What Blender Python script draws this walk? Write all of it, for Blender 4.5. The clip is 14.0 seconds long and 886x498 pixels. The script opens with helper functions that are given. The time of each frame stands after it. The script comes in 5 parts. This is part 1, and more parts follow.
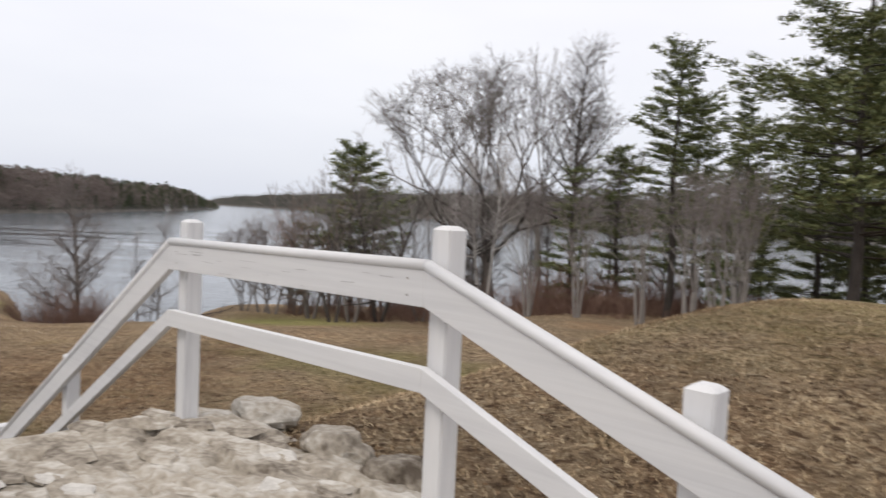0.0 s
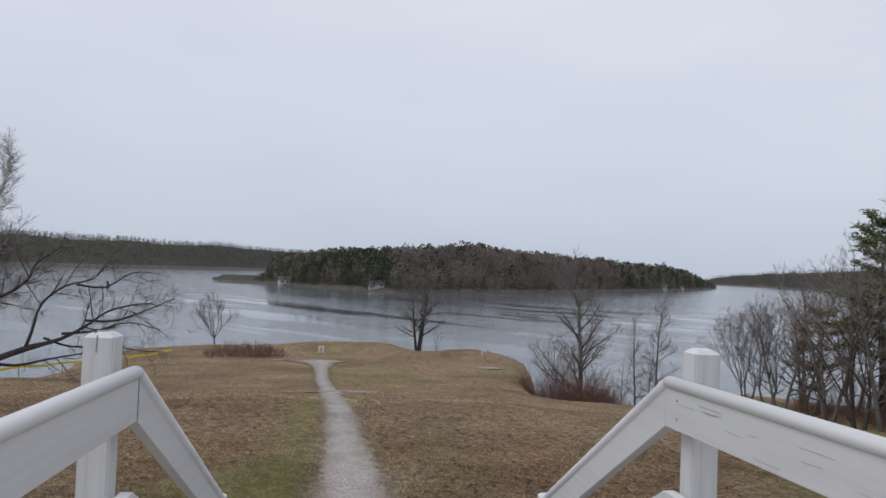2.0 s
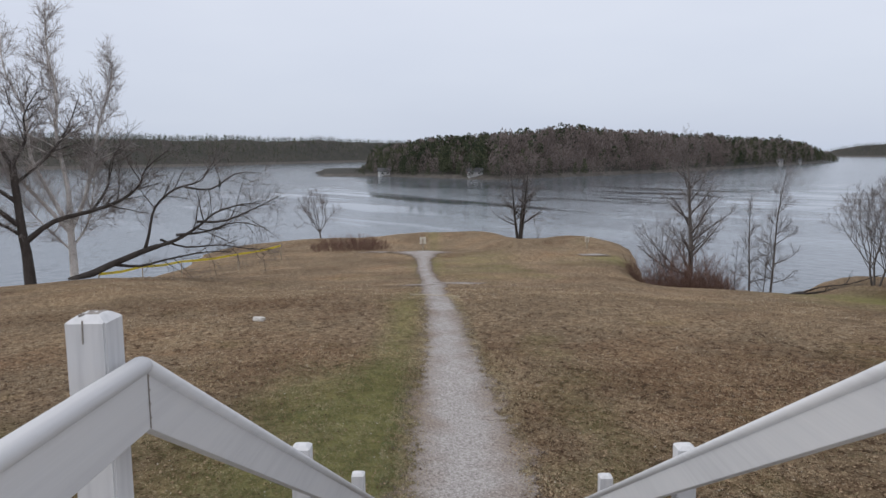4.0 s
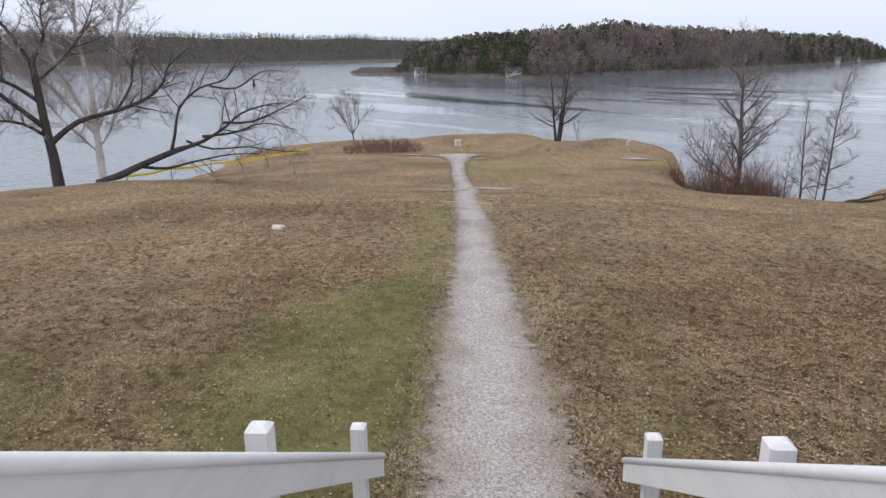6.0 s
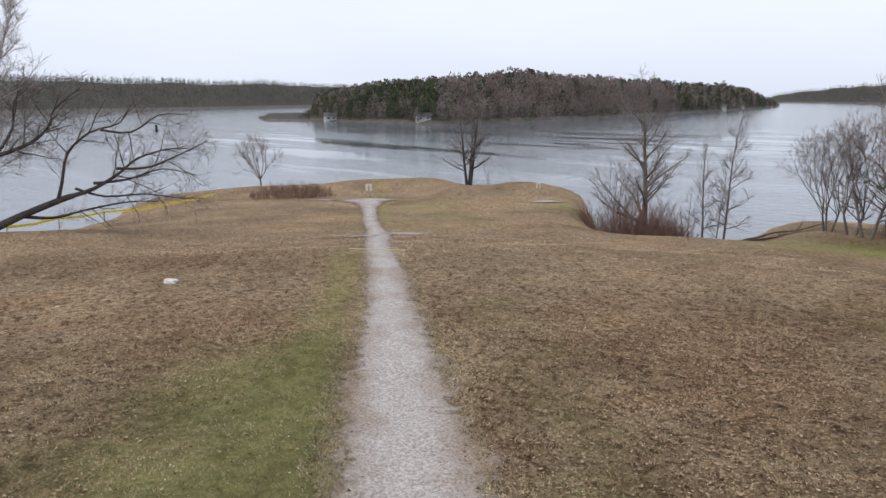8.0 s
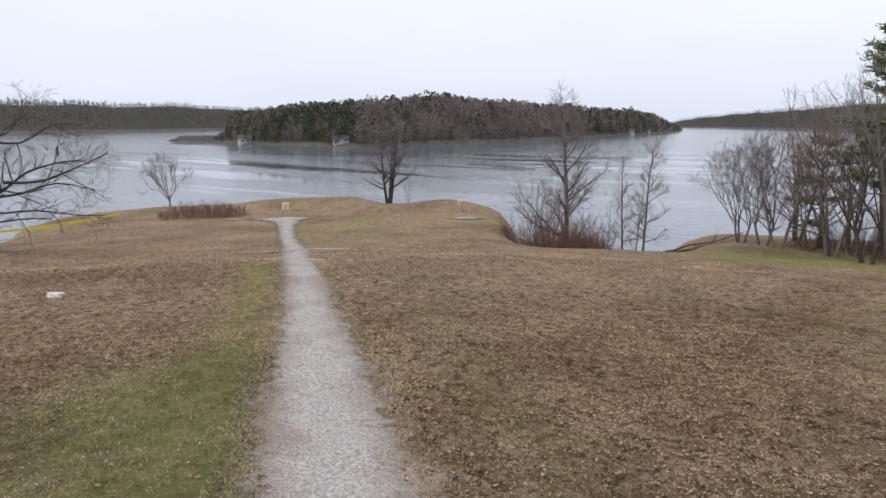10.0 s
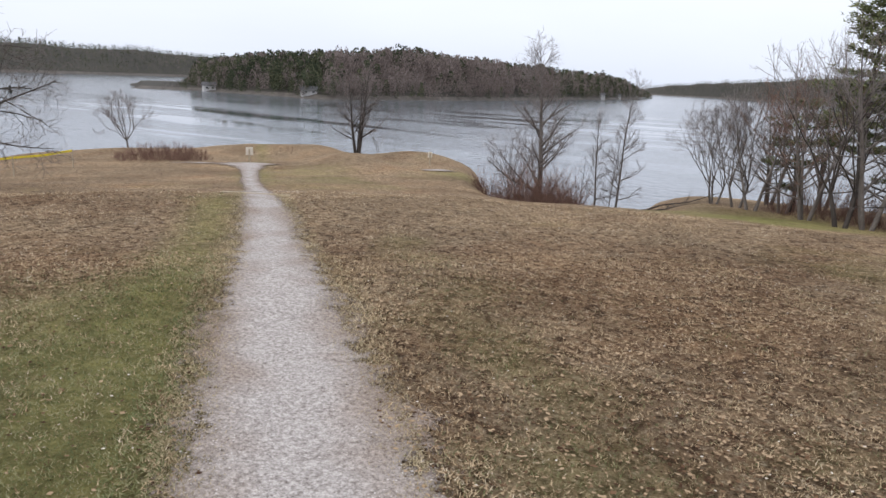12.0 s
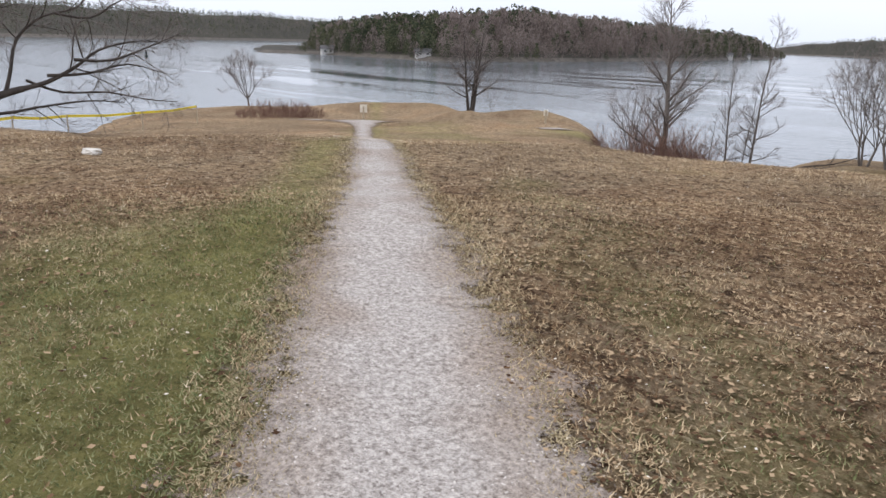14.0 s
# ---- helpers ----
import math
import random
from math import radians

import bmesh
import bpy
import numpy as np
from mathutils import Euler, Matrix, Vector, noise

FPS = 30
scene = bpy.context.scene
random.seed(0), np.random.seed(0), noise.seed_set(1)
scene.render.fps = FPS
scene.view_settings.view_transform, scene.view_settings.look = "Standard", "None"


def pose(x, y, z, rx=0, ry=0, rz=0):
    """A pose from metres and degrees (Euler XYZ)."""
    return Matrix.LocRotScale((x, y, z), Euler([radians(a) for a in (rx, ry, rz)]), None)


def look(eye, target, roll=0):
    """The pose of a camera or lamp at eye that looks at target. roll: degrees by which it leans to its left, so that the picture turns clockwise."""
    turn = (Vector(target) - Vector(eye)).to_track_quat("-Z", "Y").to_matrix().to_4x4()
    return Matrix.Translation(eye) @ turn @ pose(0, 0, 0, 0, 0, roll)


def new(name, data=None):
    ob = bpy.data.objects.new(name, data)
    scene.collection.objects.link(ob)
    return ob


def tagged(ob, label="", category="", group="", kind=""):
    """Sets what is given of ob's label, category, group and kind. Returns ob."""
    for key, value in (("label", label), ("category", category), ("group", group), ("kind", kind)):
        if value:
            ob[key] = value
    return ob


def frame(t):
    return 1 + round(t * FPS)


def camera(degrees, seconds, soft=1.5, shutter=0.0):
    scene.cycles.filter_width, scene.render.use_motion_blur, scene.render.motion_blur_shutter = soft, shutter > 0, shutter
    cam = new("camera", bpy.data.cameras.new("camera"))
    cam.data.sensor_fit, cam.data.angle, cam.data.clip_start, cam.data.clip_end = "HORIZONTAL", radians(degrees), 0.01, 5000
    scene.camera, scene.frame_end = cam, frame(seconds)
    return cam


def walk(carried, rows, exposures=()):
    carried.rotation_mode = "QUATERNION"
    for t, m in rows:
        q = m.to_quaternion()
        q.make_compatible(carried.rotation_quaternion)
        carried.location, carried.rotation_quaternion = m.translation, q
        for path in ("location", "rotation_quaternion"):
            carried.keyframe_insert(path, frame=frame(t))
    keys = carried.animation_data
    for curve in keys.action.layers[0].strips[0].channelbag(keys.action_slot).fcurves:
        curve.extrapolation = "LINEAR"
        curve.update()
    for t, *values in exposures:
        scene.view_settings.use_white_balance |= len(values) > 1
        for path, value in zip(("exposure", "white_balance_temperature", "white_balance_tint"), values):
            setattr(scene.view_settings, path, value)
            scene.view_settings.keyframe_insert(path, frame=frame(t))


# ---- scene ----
cam = camera(63.4, 14.0, soft=1.5, shutter=0.15)
PATH = [
    (0, (0.436, 0.862, 1.755), (0.288, 2.854, 1.652), 2.6),
    (0.5, (0.372, 1.307, 1.764), (-0.428, 3.14, 1.743), 2.4),
    (1, (0.199, 1.694, 1.748), (-0.73, 3.464, 1.828), 2.0),
    (1.5, (-0.009, 1.992, 1.784), (-1.163, 3.624, 1.848), 2.7),
    (2, (-0.2, 2.204, 1.881), (-1.554, 3.675, 1.942), 2.2),
    (2.5, (-0.403, 2.317, 1.948), (-1.836, 3.712, 1.969), 0.3),
    (3, (-0.49, 2.378, 2.009), (-1.96, 3.733, 1.948), -0.5),
    (3.5, (-0.61, 2.534, 2.011), (-2.11, 3.849, 1.867), -0.9),
    (4, (-0.739, 2.725, 1.996), (-2.267, 3.989, 1.738), -0.4),
    (6.5, (-1.572, 3.601, 1.906), (-3.122, 4.747, 1.372), -0.6),
    (7, (-1.687, 3.738, 1.898), (-3.264, 4.879, 1.44), -0.3),
    (7.5, (-1.834, 3.823, 1.868), (-3.312, 5.098, 1.432), -0.3),
    (9.8, (-2.555, 4.372, 1.413), (-3.871, 5.841, 1.077), 0.1),
    (10, (-2.638, 4.426, 1.337), (-3.899, 5.94, 0.995), 0.0),
    (10.5, (-2.763, 4.568, 1.253), (-3.95, 6.124, 0.838), 1.2),
    (11, (-2.902, 4.739, 1.116), (-4.13, 6.234, 0.609), 1.9),
    (11.5, (-3.103, 4.862, 0.971), (-4.311, 6.386, 0.506), 1.6),
    (12, (-3.29, 5.0, 0.809), (-4.46, 6.557, 0.358), 2.5),
    (12.5, (-3.473, 5.131, 0.666), (-4.656, 6.673, 0.193), 2.6),
    (13, (-3.624, 5.264, 0.602), (-4.808, 6.779, 0.052), 2.5),
    (13.5, (-3.743, 5.448, 0.462), (-5.124, 6.8, -0.054), 2.2),
    (14, (-3.928, 5.571, 0.361), (-5.305, 6.91, -0.196), 1.8),
]
walk(cam, [(t, look(eye, target, roll)) for t, eye, target, roll in PATH],
     [(0, 0.45, 7200, 12), (0.5, 0.2, 6900, 11), (1, 0.05, 6700, 11), (2, -0.02, 6600, 10), (3.5, -0.05, 6600, 10), (4.2, 0.22, 6600, 11), (6.3, 0.55, 6700, 11), (10, 0.5, 6750, 12), (14, 0.74, 6800, 12)])

# ---- world and light ----
world = bpy.data.worlds.new("overcast_sky")
scene.world = world
world.use_nodes = True
wn, wl = world.node_tree.nodes, world.node_tree.links
wn.clear()
w_out = wn.new("ShaderNodeOutputWorld")
w_bg = wn.new("ShaderNodeBackground")
w_sky = wn.new("ShaderNodeTexSky")
w_sky.sky_type = "NISHITA"
w_sky.sun_disc = False
w_sky.sun_elevation, w_sky.sun_rotation = radians(38), radians(150)
w_sky.dust_density = 3.0
w_geo = wn.new("ShaderNodeTexCoord")
w_sep = wn.new("ShaderNodeSeparateXYZ")
w_ramp = wn.new("ShaderNodeValToRGB")
w_ramp.color_ramp.elements[0].position, w_ramp.color_ramp.elements[0].color = 0.0, (5.5, 6.15, 7.4, 1)
w_ramp.color_ramp.elements[1].position, w_ramp.color_ramp.elements[1].color = 0.45, (7.9, 8.25, 9.2, 1)
w_low = w_ramp.color_ramp.elements.new(0.12)
w_low.color = (6.3, 6.85, 8.0, 1)
w_cloud = wn.new("ShaderNodeTexNoise")
w_cloud.inputs["Scale"].default_value, w_cloud.inputs["Detail"].default_value = 1.6, 4
w_map = wn.new("ShaderNodeMapping")
w_map.inputs["Scale"].default_value = (1, 1, 4)
w_cr = wn.new("ShaderNodeValToRGB")
w_cr.color_ramp.elements[0].position, w_cr.color_ramp.elements[0].color = 0.3, (0.93, 0.94, 0.96, 1)
w_cr.color_ramp.elements[1].position, w_cr.color_ramp.elements[1].color = 0.7, (1.03, 1.03, 1.02, 1)
w_mul = wn.new("ShaderNodeMix")
w_mul.data_type, w_mul.blend_type = "RGBA", "MULTIPLY"
w_mul.inputs["Factor"].default_value = 1
w_mix = wn.new("ShaderNodeMix")
w_mix.data_type = "RGBA"
w_mix.inputs["Factor"].default_value = 0.92
wl.new(w_geo.outputs["Generated"], w_sep.inputs[0])
wl.new(w_geo.outputs["Generated"], w_map.inputs[0])
wl.new(w_map.outputs[0], w_cloud.inputs["Vector"])
wl.new(w_cloud.outputs["Fac"], w_cr.inputs[0])
wl.new(w_sep.outputs["Z"], w_ramp.inputs[0])
wl.new(w_ramp.outputs[0], w_mul.inputs["A"])
wl.new(w_cr.outputs[0], w_mul.inputs["B"])
wl.new(w_sky.outputs[0], w_mix.inputs["A"])
wl.new(w_mul.outputs["Result"], w_mix.inputs["B"])
wl.new(w_mix.outputs["Result"], w_bg.inputs["Color"])
w_bg.inputs["Strength"].default_value = 0.1
wl.new(w_bg.outputs[0], w_out.inputs[0])

sun_data = bpy.data.lights.new("sun", "SUN")
sun_data.energy, sun_data.angle, sun_data.color = 0.8, radians(25), (1.0, 0.97, 0.92)
sun = new("sun", sun_data)
sun.matrix_world = look((0, 0, 50), (22, 30, 0))


# ---- materials ----
def mat(name, colours, scale=4.0, rough=0.8, bump=0.3, bump_scale=None, metal=0.0, fine=None, per_object=0.0, per_island=0.0, stretch=(1, 1, 1), spec=0.3):
    """A node material: a ramp of colours over coarse noise, fine grain, bump."""
    m = bpy.data.materials.new(name)
    m.use_nodes = True
    n, l = m.node_tree.nodes, m.node_tree.links
    b = n["Principled BSDF"]
    b.inputs["Roughness"].default_value, b.inputs["Metallic"].default_value = rough, metal
    b.inputs["Specular IOR Level"].default_value = spec
    tc = n.new("ShaderNodeTexCoord")
    mp = n.new("ShaderNodeMapping")
    mp.inputs["Scale"].default_value = stretch
    l.new(tc.outputs["Object"], mp.inputs[0])
    a = n.new("ShaderNodeTexNoise")
    a.inputs["Scale"].default_value, a.inputs["Detail"].default_value, a.inputs["Roughness"].default_value = scale, 6, 0.6
    l.new(mp.outputs[0], a.inputs["Vector"])
    f = n.new("ShaderNodeTexNoise")
    f.inputs["Scale"].default_value, f.inputs["Detail"].default_value = fine or scale * 9, 5
    l.new(mp.outputs[0], f.inputs["Vector"])
    mixf = n.new("ShaderNodeMath")
    mixf.operation = "MULTIPLY_ADD"
    l.new(f.outputs["Fac"], mixf.inputs[0])
    mixf.inputs[1].default_value = 0.6
    addf = n.new("ShaderNodeMath")
    addf.operation = "MULTIPLY_ADD"
    l.new(a.outputs["Fac"], addf.inputs[0])
    addf.inputs[1].default_value, addf.inputs[2].default_value = 1.0, -0.3
    l.new(addf.outputs[0], mixf.inputs[2])
    value = mixf.outputs[0]
    for amount, node, socket in ((per_object, "ShaderNodeObjectInfo", "Random"), (per_island, "ShaderNodeNewGeometry", "Random Per Island")):
        if amount:
            o = n.new(node)
            k = n.new("ShaderNodeMath")
            k.operation = "MULTIPLY_ADD"
            k.inputs[1].default_value = amount
            l.new(o.outputs[socket], k.inputs[0])
            l.new(value, k.inputs[2])
            k2 = n.new("ShaderNodeMath")
            k2.operation = "SUBTRACT"
            k2.inputs[1].default_value = amount / 2
            l.new(k.outputs[0], k2.inputs[0])
            value = k2.outputs[0]
    r = n.new("ShaderNodeValToRGB")
    while len(r.color_ramp.elements) < len(colours):
        r.color_ramp.elements.new(0.5)
    for i, c in enumerate(colours):
        r.color_ramp.elements[i].position = 0.25 + 0.5 * i / max(1, len(colours) - 1)
        r.color_ramp.elements[i].color = (*c, 1)
    l.new(value, r.inputs[0])
    l.new(r.outputs[0], b.inputs["Base Color"])
    if bump:
        bp = n.new("ShaderNodeBump")
        bp.inputs["Strength"].default_value = bump
        bp.inputs["Distance"].default_value = 0.01 if bump_scale is None else bump_scale
        l.new(f.outputs["Fac"], bp.inputs["Height"])
        l.new(bp.outputs[0], b.inputs["Normal"])
    return m


WHITE = mat("white_paint", [(0.56, 0.565, 0.58), (0.63, 0.635, 0.645), (0.66, 0.66, 0.665)], 3, 0.55, 0.35, 0.004, fine=30, stretch=(0.05, 1.3, 1.3), spec=0.35)
WHITEPOST = mat("white_post_paint", [(0.52, 0.525, 0.54), (0.64, 0.645, 0.655), (0.69, 0.69, 0.695)], 3, 0.55, 0.4, 0.003, fine=26, stretch=(1.6, 1.6, 0.15), spec=0.35)
DIRT = mat("bare_chipped_wood", [(0.16, 0.14, 0.12), (0.36, 0.33, 0.30)], 9, 0.9, 0.4, 0.004)
CHECK = mat("grey_weather_check", [(0.34, 0.34, 0.345), (0.46, 0.46, 0.465)], 9, 0.9, 0)
TREAD = mat("grey_decking", [(0.22, 0.21, 0.19), (0.34, 0.32, 0.29)], 5, 0.8, 0.5, 0.004, per_object=0.3)
ROCK = mat("ledge_rock", [(0.12, 0.097, 0.075), (0.36, 0.32, 0.265), (0.58, 0.555, 0.51)], 3.5, 0.9, 0.8, 0.018, fine=24, per_object=0.3)
STONE = mat("pale_stone", [(0.42, 0.40, 0.37), (0.66, 0.64, 0.60)], 6, 0.85, 0.6, 0.01)
BIRCH = mat("birch_bark", [(0.24, 0.22, 0.21), (0.62, 0.60, 0.58), (0.78, 0.77, 0.75)], 2.5, 0.8, 0.4, 0.01, stretch=(1, 1, 0.6))
DARKBARK = mat("dark_bark", [(0.035, 0.03, 0.028), (0.09, 0.078, 0.07)], 4, 0.9, 0.6, 0.02, stretch=(1, 1, 0.3))
GREYBARK = mat("grey_bark", [(0.10, 0.088, 0.08), (0.22, 0.20, 0.185)], 4, 0.9, 0.5, 0.02, stretch=(1, 1, 0.3))
TWIG = mat("grey_twigs", [(0.14, 0.12, 0.115), (0.26, 0.235, 0.225)], 2, 0.9, 0, per_island=0.2)
PALETWIG = mat("pale_birch_twigs", [(0.28, 0.25, 0.24), (0.46, 0.43, 0.415)], 2, 0.9, 0, per_island=0.2)
GREYTWIG = mat("dark_grey_twigs", [(0.10, 0.085, 0.08), (0.20, 0.178, 0.168)], 2, 0.9, 0, per_island=0.2)
PALEBARK = mat("pale_grey_bark", [(0.17, 0.155, 0.143), (0.31, 0.29, 0.275)], 4, 0.9, 0.4, 0.01, stretch=(1, 1, 0.4))
REDTWIG = mat("red_brown_twigs", [(0.13, 0.07, 0.058), (0.26, 0.165, 0.125)], 2, 0.9, 0, per_island=0.4)
NEEDLE = mat("pine_needles", [(0.07, 0.088, 0.036), (0.12, 0.142, 0.058), (0.19, 0.205, 0.092)], 0.8, 0.7, 0, per_island=0.6)
FARGREEN = mat("far_evergreen", [(0.03, 0.042, 0.026), (0.066, 0.08, 0.044), (0.115, 0.12, 0.07)], 0.05, 0.9, 0, per_island=0.5)
FARGREY = mat("far_bare_wood", [(0.12, 0.096, 0.088), (0.19, 0.155, 0.142), (0.26, 0.222, 0.205)], 0.05, 0.9, 0, per_island=0.5)
FARLAND = mat("far_forest_floor", [(0.026, 0.027, 0.022), (0.06, 0.054, 0.044)], 0.04, 0.95, 0)
SHOREROCK = mat("shore_rock", [(0.05, 0.045, 0.04), (0.14, 0.125, 0.11)], 0.3, 0.9, 0.5, 0.3)
YELLOW = mat("yellow_tape", [(0.70, 0.55, 0.03), (0.80, 0.66, 0.06)], 3, 0.5, 0)
HOUSE = mat("house_wall", [(0.42, 0.42, 0.42), (0.58, 0.58, 0.57)], 1, 0.8, 0)
ROOF = mat("house_roof", [(0.07, 0.07, 0.075), (0.12, 0.12, 0.125)], 1, 0.9, 0)
GLASSDARK = mat("window_glass", [(0.02, 0.025, 0.03), (0.04, 0.045, 0.05)], 1, 0.15, 0)
SIGNFACE = mat("sign_face", [(0.62, 0.58, 0.50), (0.74, 0.70, 0.62)], 8, 0.6, 0.1)
SIGNPOST = mat("sign_post_wood", [(0.36, 0.30, 0.22), (0.48, 0.42, 0.32)], 8, 0.8, 0.3)
BUOY = mat("buoy_dark", [(0.015, 0.02, 0.018), (0.03, 0.04, 0.035)], 3, 0.5, 0)
BLADE = mat("dry_grass_blades", [(0.12, 0.074, 0.043), (0.31, 0.22, 0.132), (0.54, 0.43, 0.28)], 0.9, 0.9, 0, fine=7, per_island=0.65, spec=0.05)
GREENBLADE = mat("green_grass_blades", [(0.085, 0.102, 0.044), (0.16, 0.182, 0.084), (0.35, 0.32, 0.19)], 0.9, 0.9, 0, fine=5, per_island=0.5, spec=0.05)
EDGEBLADE = mat("path_edge_blades", [(0.20, 0.165, 0.095), (0.33, 0.275, 0.165), (0.46, 0.385, 0.25)], 0.9, 0.9, 0, fine=5, per_island=0.6, spec=0.05)
LEAF = mat("dead_leaves", [(0.055, 0.03, 0.018), (0.15, 0.092, 0.054), (0.36, 0.265, 0.17)], 0.9, 0.9, 0, per_island=0.8, spec=0.05)
PALELEAF = mat("bleached_leaves", [(0.36, 0.31, 0.25), (0.52, 0.47, 0.40), (0.66, 0.62, 0.55)], 0.9, 0.8, 0, per_island=0.6, spec=0.05)
STRAW = mat("bleached_straw", [(0.30, 0.23, 0.15), (0.44, 0.36, 0.25), (0.60, 0.52, 0.39)], 0.9, 0.9, 0, per_island=0.6, spec=0.05)
PEBBLE = mat("crushed_stone", [(0.18, 0.16, 0.15), (0.36, 0.335, 0.32), (0.55, 0.52, 0.50)], 3, 0.9, 0, per_island=0.9, spec=0.05)

# ---- the lie of the land: u runs down the path, v to its right ----
O = np.array([-1.82, 3.857])
U, V = np.array([-0.77, 0.638]), np.array([0.638, 0.77])
WATER = -5.5
YAW = math.degrees(math.atan2(U[1], U[0]))


def at(u, v):
    return O[0] + u * U[0] + v * V[0], O[1] + u * U[1] + v * V[1]


def sstep(a, b, x):
    t = np.clip((x - a) / (b - a), 0, 1)
    return t * t * (3 - 2 * t)


def waves(x, y, size, seed):
    """Smooth, uneven swell of about the given size, from -1 to 1."""
    rs = np.random.RandomState(seed)
    total = 0
    for i in range(6):
        a, p, k = rs.uniform(0, 6.28), rs.uniform(0, 6.28), 6.28 / size * rs.uniform(0.6, 1.7)
        total = total + np.sin((x * math.cos(a) + y * math.sin(a)) * k + p)
    return total / 3.2


def height_uv(u, v):
    u, v = np.asarray(u, float), np.asarray(v, float)
    r, phi = np.hypot(u, v), np.degrees(np.arctan2(v, u))
    ahead = np.interp(r, [0, 8, 13, 15.5, 20, 27, 38, 47, 57, 64, 90, 300], [-1.0, -1.02, -1.18, -1.33, -2.1, -3.1, -3.9, -4.35, -4.7, -6.4, -9, -12])
    left = np.interp(r, [0, 8, 13, 20, 29, 34, 42, 52, 90, 300], [-1.0, -1.03, -1.2, -1.75, -2.6, -3.5, -5.0, -6.6, -9, -12])
    right = np.interp(r, [0, 10, 14, 18, 24, 32, 41, 46, 54, 90, 300], [-1.0, -1.1, -1.3, -1.85, -2.9, -3.9, -4.5, -5.0, -6.4, -9, -12])
    woods = np.interp(r, [0, 10, 16, 24, 36, 60, 75, 90, 300], [-1.0, -1.05, -1.3, -2.0, -3.3, -4.8, -6.4, -9, -12])
    wl_ = sstep(-14, -27, phi)
    wr_ = sstep(12, 19, phi)
    ww_ = sstep(48, 62, phi)
    z = ahead * (1 - wl_) + left * wl_
    z = z * (1 - wr_) + right * wr_
    z = z * (1 - ww_) + woods * ww_
    # the shore cuts in behind the shrubs
    z = z - 1.5 * sstep(31, 37.5, r) * sstep(14.5, 17, phi) * (1 - sstep(24.5, 32, phi))
    # low banks round the two signs at the point
    z = z + 0.7 * np.exp(-((u - 54) / 3.0) ** 2) * (0.35 + 0.65 * sstep(-7, -1, v)) * sstep(-14, -10, v) * (1 - sstep(3, 6, v))
    z = z + 0.75 * np.exp(-((u - 45) / 5.0) ** 2 - ((v - 4.6 - 0.15 * (45 - u)) / 1.7) ** 2)
    z = z + 0.7 * np.exp(-((u - 50) / 2.5) ** 2 - ((v - 9) / 3.5) ** 2)
    z = z + 0.05 * waves(u, v, 5, 3) * sstep(3, 9, r) + 0.012 * waves(u, v, 1.1, 5)
    # the earth bank that the steps climb over
    top = 0.45 + 0.38 * np.exp(-((v - 8) / 5.0) ** 2) - 2.2 * sstep(11, 24, v) - 1.2 * sstep(-14, -30, v)
    top = top - 0.35 * sstep(-1.5, -4.5, u) * np.exp(-(v / 6) ** 2)
    s = sstep(-0.6, 2.7 + 0.12 * np.abs(v), u)
    return top * (1 - s) + z * s


def height(x, y):
    dx, dy = x - O[0], y - O[1]
    return height_uv(dx * U[0] + dy * U[1], dx * V[0] + dy * V[1])


# ---- mesh helpers ----
def mesh(name, verts, faces, material, smooth=False):
    me = bpy.data.meshes.new(name)
    if isinstance(faces, np.ndarray):
        verts = np.asarray(verts, np.float32)
        k = faces.shape[1]
        me.vertices.add(len(verts))
        me.vertices.foreach_set("co", verts.ravel())
        me.loops.add(faces.size)
        me.loops.foreach_set("vertex_index", faces.astype(np.int32).ravel())
        me.polygons.add(len(faces))
        me.polygons.foreach_set("loop_start", np.arange(0, faces.size, k, dtype=np.int32))
        me.polygons.foreach_set("loop_total", np.full(len(faces), k, dtype=np.int32))
        me.update(calc_edges=True)
    else:
        me.from_pydata(verts, [], faces)
    if smooth:
        me.polygons.foreach_set("use_smooth", np.ones(len(me.polygons), dtype=bool))
    me.materials.append(material)
    me.validate()
    return me


def part(name, data, material, parent, label=""):
    """Links a mesh or bmesh as one object under a thing or a part."""
    if isinstance(data, bmesh.types.BMesh):
        me = bpy.data.meshes.new(name)
        data.to_mesh(me)
        data.free()
        me.materials.append(material)
        data = me
    ob = new(name, data)
    ob.parent = parent
    if label:
        ob["label"] = label
    return ob


def thing(name, x, y, z, label, category, group="", rz=0, kind=""):
    ob = new(name)
    ob.matrix_world = pose(x, y, z, 0, 0, rz)
    return tagged(ob, label, category, group, kind)


def beam(a, b, wide, high, bevel=0.004, up=(0, 0, 1), plumb=False):
    """A bevelled board from a to b; plumb: its ends stand upright."""
    a, b, up = Vector(a), Vector(b), Vector(up)
    d = (b - a).normalized()
    side = d.cross(up).normalized()
    nrm = up if plumb else side.cross(d).normalized()
    bm = bmesh.new()
    vs = []
    for p in (a, b):
        for i, j in ((-1, -1), (1, -1), (1, 1), (-1, 1)):
            vs.append(bm.verts.new(p + side * (i * wide / 2) + nrm * (j * high / 2)))
    bm.faces.new(vs[0:4]), bm.faces.new(vs[7:3:-1])
    for i in range(4):
        j = (i + 1) % 4
        bm.faces.new((vs[j], vs[i], vs[4 + i], vs[4 + j]))
    bmesh.ops.recalc_face_normals(bm, faces=bm.faces)
    if bevel:
        bmesh.ops.bevel(bm, geom=list(bm.edges), offset=bevel, segments=2, affect="EDGES", profile=0.6)
    return bm


